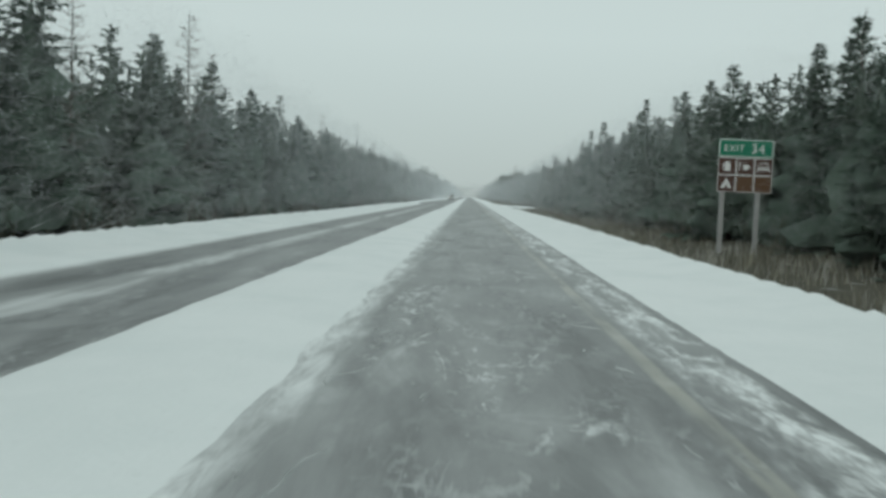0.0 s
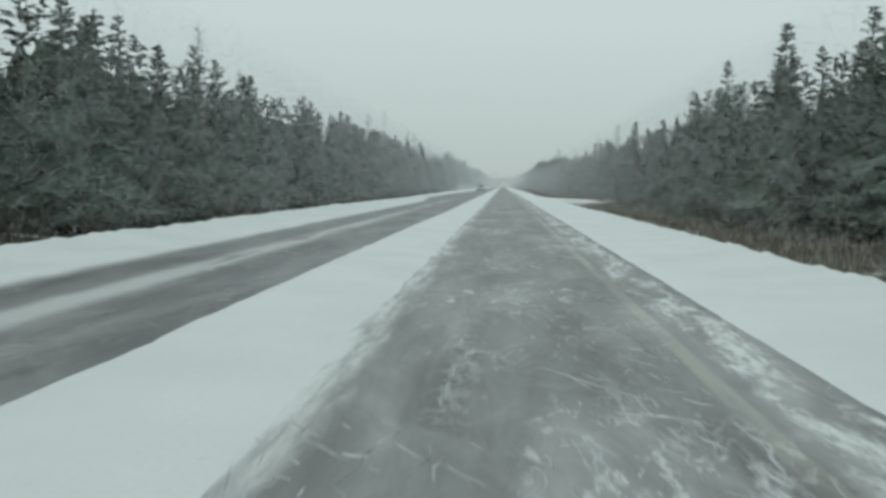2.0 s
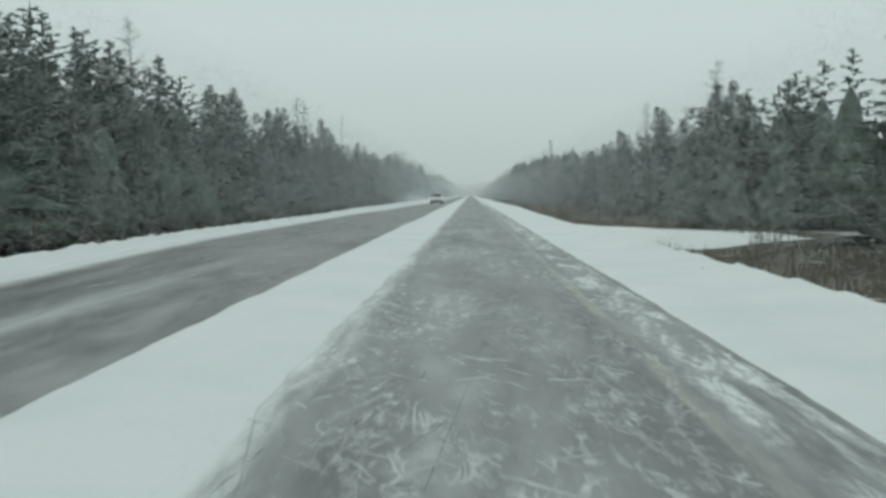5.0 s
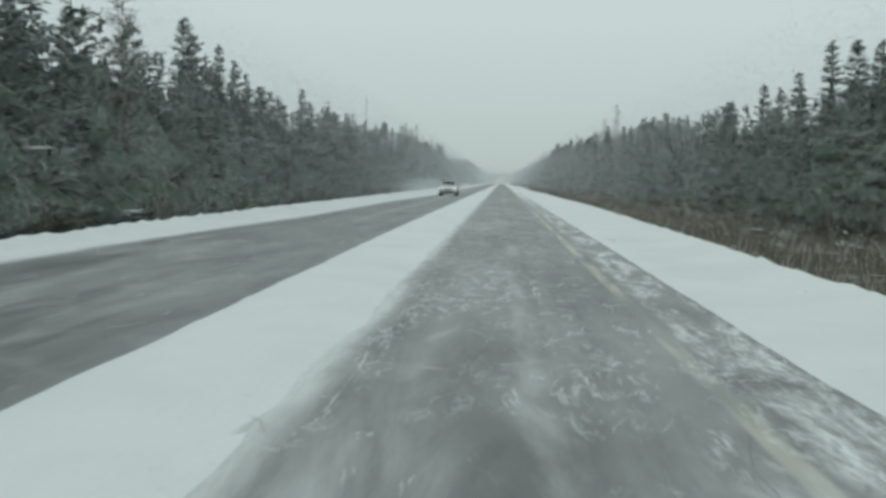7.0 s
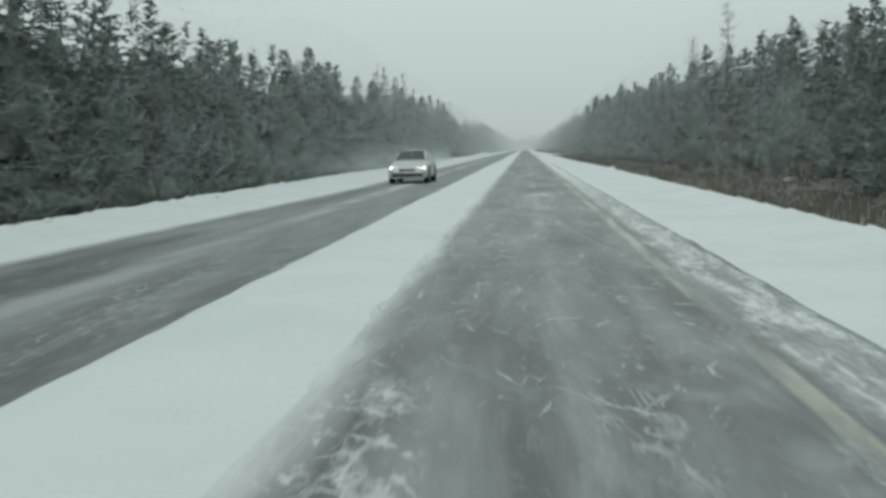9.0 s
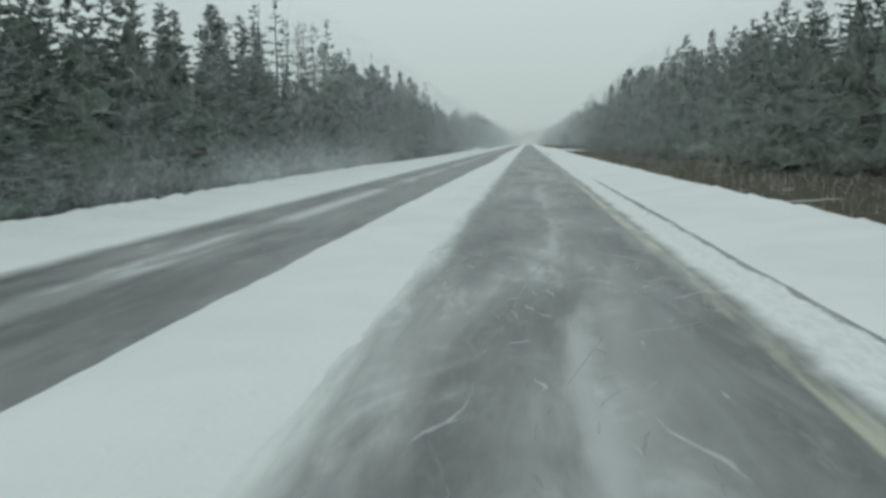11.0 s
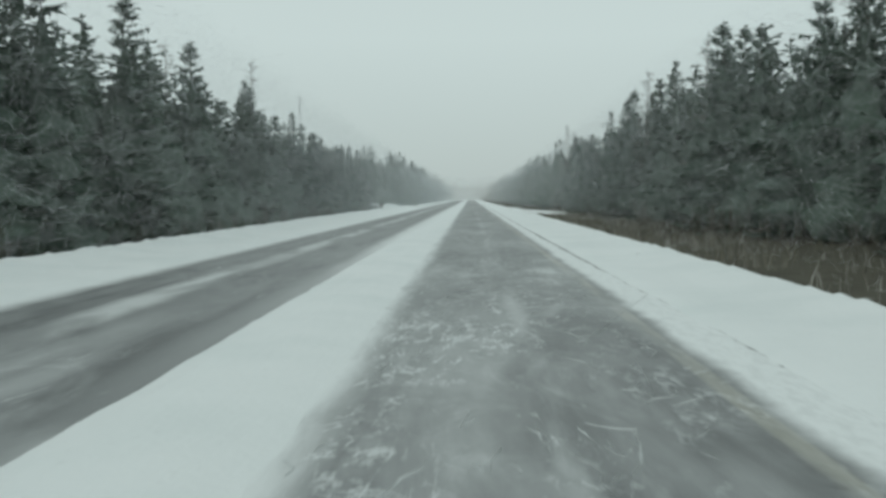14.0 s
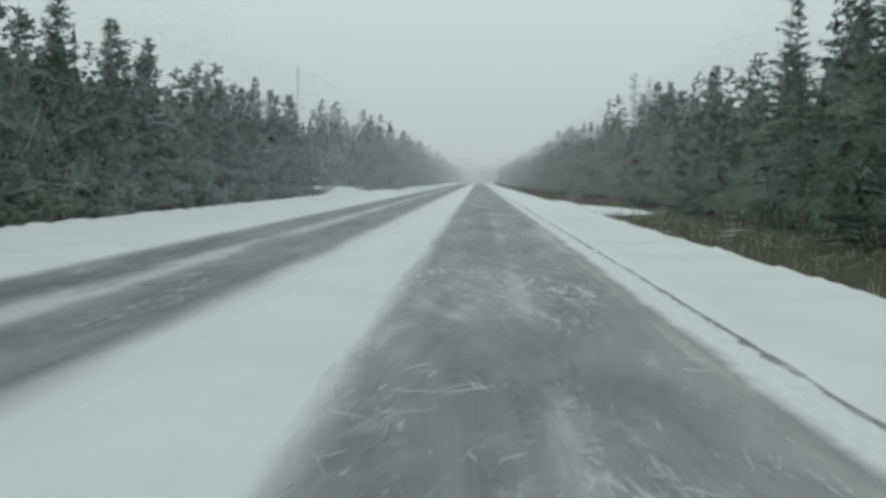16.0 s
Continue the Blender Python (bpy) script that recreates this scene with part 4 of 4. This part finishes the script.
def disc(x0, x1, y, z, r, seg=24, bevel=0.0):
    bm = bmesh.new()
    bmesh.ops.create_cone(bm, cap_ends=True, segments=seg, radius1=r, radius2=r, depth=abs(x1 - x0), matrix=Matrix.Translation(((x0 + x1) / 2, y, z)) @ Matrix.Rotation(radians(90), 4, "Y"))
    if bevel:
        rim = [e for e in bm.edges if len(e.link_faces) == 2 and any(len(f.verts) > 4 for f in e.link_faces)]
        bmesh.ops.bevel(bm, geom=rim, offset=bevel, segments=2, affect="EDGES", profile=0.5)
    return bm


def sedan():
    car = new("car")
    rows = ((0.0, 0.66, 0.27, 0.56, 0.62), (0.07, 0.78, 0.22, 0.60, 0.68), (0.25, 0.85, 0.20, 0.66, 0.76), (0.55, 0.88, 0.19, 0.74, 0.84), (1.0, 0.89, 0.18, 0.84, 0.94), (1.35, 0.89, 0.18, 0.90, 0.98),
            (2.2, 0.895, 0.18, 0.92, 0.98), (3.2, 0.89, 0.18, 0.94, 1.00), (3.75, 0.88, 0.20, 0.96, 1.04), (4.25, 0.85, 0.24, 0.95, 1.05), (4.48, 0.79, 0.28, 0.90, 0.99), (4.55, 0.72, 0.32, 0.82, 0.90))
    part("body", loft([(y, body_half(w, zb, belt, top)) for y, w, zb, belt, top in rows]), MAT_PAINT, car, "silver painted body")
    cab = []
    for y, w, z in ((1.18, 0.72, 0.985), (1.55, 0.68, 1.20), (1.98, 0.60, 1.42), (2.5, 0.58, 1.46), (3.05, 0.58, 1.44), (3.5, 0.63, 1.24), (3.92, 0.68, 1.045)):
        cab.append((y, [(0.0, 0.90), (0.76, 0.90), (0.76, min(z - 0.03, 0.98)), (w + 0.04, z - 0.05), (w * 0.9, z), (0.0, z + 0.02)]))
    part("roof", loft(cab), MAT_PAINT, car, "silver roof and pillars")
    part("windscreen", quad_plate([(-0.66, 1.21, 1.02), (0.66, 1.21, 1.02), (0.54, 1.90, 1.405), (-0.54, 1.90, 1.405)], 0.03), MAT_GLASS, car, "dark tinted windscreen")
    part("rear_window", quad_plate([(0.62, 3.88, 1.09), (-0.62, 3.88, 1.09), (-0.52, 3.15, 1.42), (0.52, 3.15, 1.42)], 0.03), MAT_GLASS, car)
    for s in (-1, 1):
        for a, b, c, d in ((1.62, 2.42, 2.42, 2.02), (2.50, 3.45, 3.08, 2.50)):
            pts = [(s * 0.775, a, 1.0), (s * 0.775, b, 1.0), (s * 0.635, c, 1.38), (s * 0.635, d, 1.38)]
            part("side_window", quad_plate(pts if s > 0 else pts[::-1], 0.012), MAT_GLASS, car)
        for y in (0.86, 3.46):
            wheel = part("wheel", disc(s * 0.66, s * 0.885, y, 0.32, 0.33, 28, 0.03), MAT_TYRE, car, "dark snowy tyre")
            part("rim", disc(s * 0.87, s * 0.893, y, 0.32, 0.20, 20, 0.006), MAT_RIM, wheel)
            part("wheel_arch", disc(s * 0.80, s * 0.899 if y > 2 else s * 0.892, y, 0.36, 0.39, 28), MAT_BLACK, car)
        lamp = part("headlamp", quad_plate([(s * 0.40, 0.055, 0.56), (s * 0.74, 0.10, 0.57), (s * 0.76, 0.20, 0.70), (s * 0.46, 0.12, 0.69)][::s], 0.03), MAT_LAMP, car, "lit headlamp")
        mirror = bmesh.new()
        box(mirror, min(s * 0.84, s * 1.02), max(s * 0.84, s * 1.02), 1.50, 1.62, 0.97, 1.10, 0.03)
        part("mirror", mirror, MAT_PAINT, car)
        part("lower_intake", one_box(min(s * 0.36, s * 0.68), max(s * 0.36, s * 0.68), -0.006, 0.07, 0.30, 0.40, 0.01), MAT_BLACK, car)
    grille = part("grille", one_box(-0.36, 0.36, -0.012, 0.07, 0.53, 0.63, 0.01), MAT_BLACK, car)
    for z in (0.56, 0.60):
        part("bar", one_box(-0.35, 0.35, -0.02, -0.008, z - 0.008, z + 0.008), MAT_RIM, grille)
    part("badge", disc(-0.012, 0.012, 0, 0, 0.07, 20), MAT_RIM, grille).matrix_basis = pose(0, -0.02, 0.58, 0, 0, 90)
    part("centre_intake", one_box(-0.33, 0.33, -0.012, 0.07, 0.29, 0.41, 0.01), MAT_BLACK, car)
    part("number_plate", one_box(-0.16, 0.16, -0.02, 0.0, 0.44, 0.51, 0.004), MAT_WHITE, car, "blank pale plate")
    part("antenna", one_box(-0.012, 0.012, 2.85, 2.95, 1.45, 1.52, 0.004), MAT_BLACK, car)
    return tagged(car, "silver sedan with lit headlights in the oncoming lane", "car")


sedan().matrix_basis = pose(-5.2, 255.3, 0.01)


# ---- lumps of snow thrown on the bank ----
def lump(seed):
    rng = random.Random(seed)
    bm = bmesh.new()
    bmesh.ops.create_icosphere(bm, subdivisions=2, radius=1)
    for v in bm.verts:
        k = 1 + 0.35 * noise.noise(v.co * 1.3 + Vector((seed * 3.1, 0, 0)))
        v.co = Vector((v.co.x * k, v.co.y * k * 0.8, v.co.z * k * 0.6))
    me = bpy.data.meshes.new("snow_lump")
    bm.to_mesh(me)
    bm.free()
    me.materials.append(MAT_LUMP)
    return tagged(new("snow_lump", me), "greyish lump of ploughed snow on the bank", "snow lump", "lumps on the bank")


LUMPS = [lump(k) for k in range(4)]
rng = random.Random(17)
spots = [(2.65, 190.2, 0.09), (4.9, 268.5, 0.2)]
for k in range(26):
    y = rng.uniform(5, 460)
    spots.append(((float(crest_right(y)) - rng.uniform(0.1, 0.9)) if k % 2 else (float(crest_left(y)) + rng.uniform(0.1, 0.7)), y, rng.uniform(0.05, 0.11)))
for k, (x, y, size) in enumerate(spots):
    inner, crest, top = (2.35, float(crest_right(y)), 0.16) if x > 0 else (-6.9, float(crest_left(y)), 0.22)
    share = (x - inner) / (crest - inner)
    z = 0.05 + (top - 0.05) * float(smooth(0.45, 1.0, share))
    m = pose(x, y, z + 0.15 * size, 0, 0, rng.uniform(0, 360))
    if k < 4:
        LUMPS[k].matrix_basis = m @ Matrix.Scale(size, 4)
    else:
        copy_thing(LUMPS[k % 4], m @ Matrix.Scale(size / LUMPS[k % 4].scale.x, 4))


# ---- snow in the air ----
STREAK = 0.0014


def flurry(name, places, sizes, material, seed):
    """A mass of small three-cornered flakes, turned at random."""
    r = np.random.default_rng(seed)
    n = len(places)
    a = r.normal(size=(n, 3))
    a /= np.linalg.norm(a, axis=1)[:, None]
    b = np.cross(a, r.normal(size=(n, 3)))
    b /= np.linalg.norm(b, axis=1)[:, None]
    s = sizes[:, None]
    v = np.stack([places + a * s * 0.6, places - a * s * 0.3 + b * s * 0.5, places - a * s * 0.3 - b * s * 0.5], 1).reshape(-1, 3)
    return new(name, fast_mesh(name, v, np.arange(3 * n).reshape(-1, 3), material))


def snow_beside_road():
    """Hair-fine streaks of falling and blowing snow between the road and the trees, which haze what lies behind them."""
    r = np.random.default_rng(5)
    n = 660000
    x = 5.0 + 9.8 * r.uniform(0, 1, n) ** 0.9
    side, y = r.choice([-1, 1], n), r.uniform(-5, THICK, n)
    tops = np.where(side < 0, np.interp(y, *zip(*SKY_L)), np.interp(y, *zip(*SKY_R)))
    ahead = np.max([np.where(side < 0, np.interp(y + d, *zip(*SKY_L)), np.interp(y + d, *zip(*SKY_R))) for d in (0, 25, 50, 75, 100)], axis=0)
    tops = np.where(r.random(n) < 0.4, 1.1 * ahead, tops)
    low = np.maximum(0.0, 1.45 - np.where(side < 0, 0.13, 0.27) * x)
    z = low + (1.3 + (0.99 * tops - 1.3) * np.minimum(x / 14.5, 1) - low) * r.uniform(0, 1, n)
    clear = (side > 0) & (y < 36.0) & (x < 10.4)
    mid = np.stack([x * side, y, z], -1)[~clear]
    k = 36000
    gust = np.stack([r.uniform(-14.2, -9.0, k), r.uniform(262, 325, k), 0.12 + np.abs(r.normal(0, 0.75, k))], -1)
    gust = gust[fractal(gust[:, 0] / 3, gust[:, 1] / 7, 55) + 0.5 > 1.6 * r.random(k) - 0.6]
    mid = np.concatenate([mid, gust])
    n = len(mid)
    way = r.normal(size=(n, 3)) * (1.0, 0.8, 0.8)
    way *= (0.5 * np.minimum(r.uniform(0.4, 1.3, n), 2 * mid[:, 2] + 0.1) / np.linalg.norm(way, axis=1))[:, None]
    wide = np.cross(way, r.normal(size=(n, 3)))
    wide *= (STREAK * r.uniform(0.6, 1.4, n) / np.linalg.norm(wide, axis=1))[:, None]
    v = np.stack([mid - way - wide, mid - way + wide, mid + way], 1).reshape(-1, 3)
    return new("airborne_snow", fast_mesh("airborne_snow", v, np.arange(3 * n).reshape(-1, 3), MAT_LOOSE))


def loose_flakes():
    """Single large flakes and blown tufts close to the road."""
    r = np.random.default_rng(9)
    n = 700
    mid = np.stack([r.choice([-1, 1], n) * r.uniform(3.4, 9, n), r.uniform(4, 430, n), r.uniform(0.7, 4.5, n)], -1)
    mid[:, 0] = np.where(mid[:, 1] < 37, -np.abs(mid[:, 0]), mid[:, 0])
    way = np.stack([r.normal(0, 0.25, n), np.ones(n), r.normal(0, 0.2, n)], -1) * r.uniform(0.02, 0.14, n)[:, None]
    lift = np.stack([r.normal(0, 0.4, n), 0 * way[:, 0], np.ones(n)], -1) * r.uniform(0.004, 0.011, n)[:, None]
    v = np.stack([mid - way, mid - lift, mid + way, mid + lift], 1).reshape(-1, 3)
    return new("snowflakes", fast_mesh("snowflakes", v, np.arange(4 * n).reshape(-1, 4), MAT_FLAKE))


def snow_far_ahead():
    """Denser snow in the distance, across the whole road."""
    r = np.random.default_rng(7)
    n = 112000
    x = r.uniform(-15.5, 15.5, n)
    near = np.stack([x, r.uniform(THICK, FAR, n), (6.0 + 0.3 * np.abs(x)) * r.uniform(0, 1, n)], -1)
    k = 15000
    end = np.stack([r.uniform(-60, 60, k), r.uniform(FAR - 120, FAR + 22, k), r.uniform(0, 14, k)], -1)
    sizes = np.concatenate([0.125 * r.uniform(0.7, 1.3, n), 0.34 * r.uniform(0.7, 1.3, k)])
    return flurry("distant_snow", np.concatenate([near, end]), sizes, MAT_FLAKE, 8)


tagged(snow_beside_road(), "loose white snow blowing in the air beside the road", "snow", kind="stuff")
tagged(loose_flakes(), "single white snowflakes drifting beside the road", "snow", kind="stuff")
tagged(snow_far_ahead(), "thick white snowfall over the far end of the road", "snow", kind="stuff")
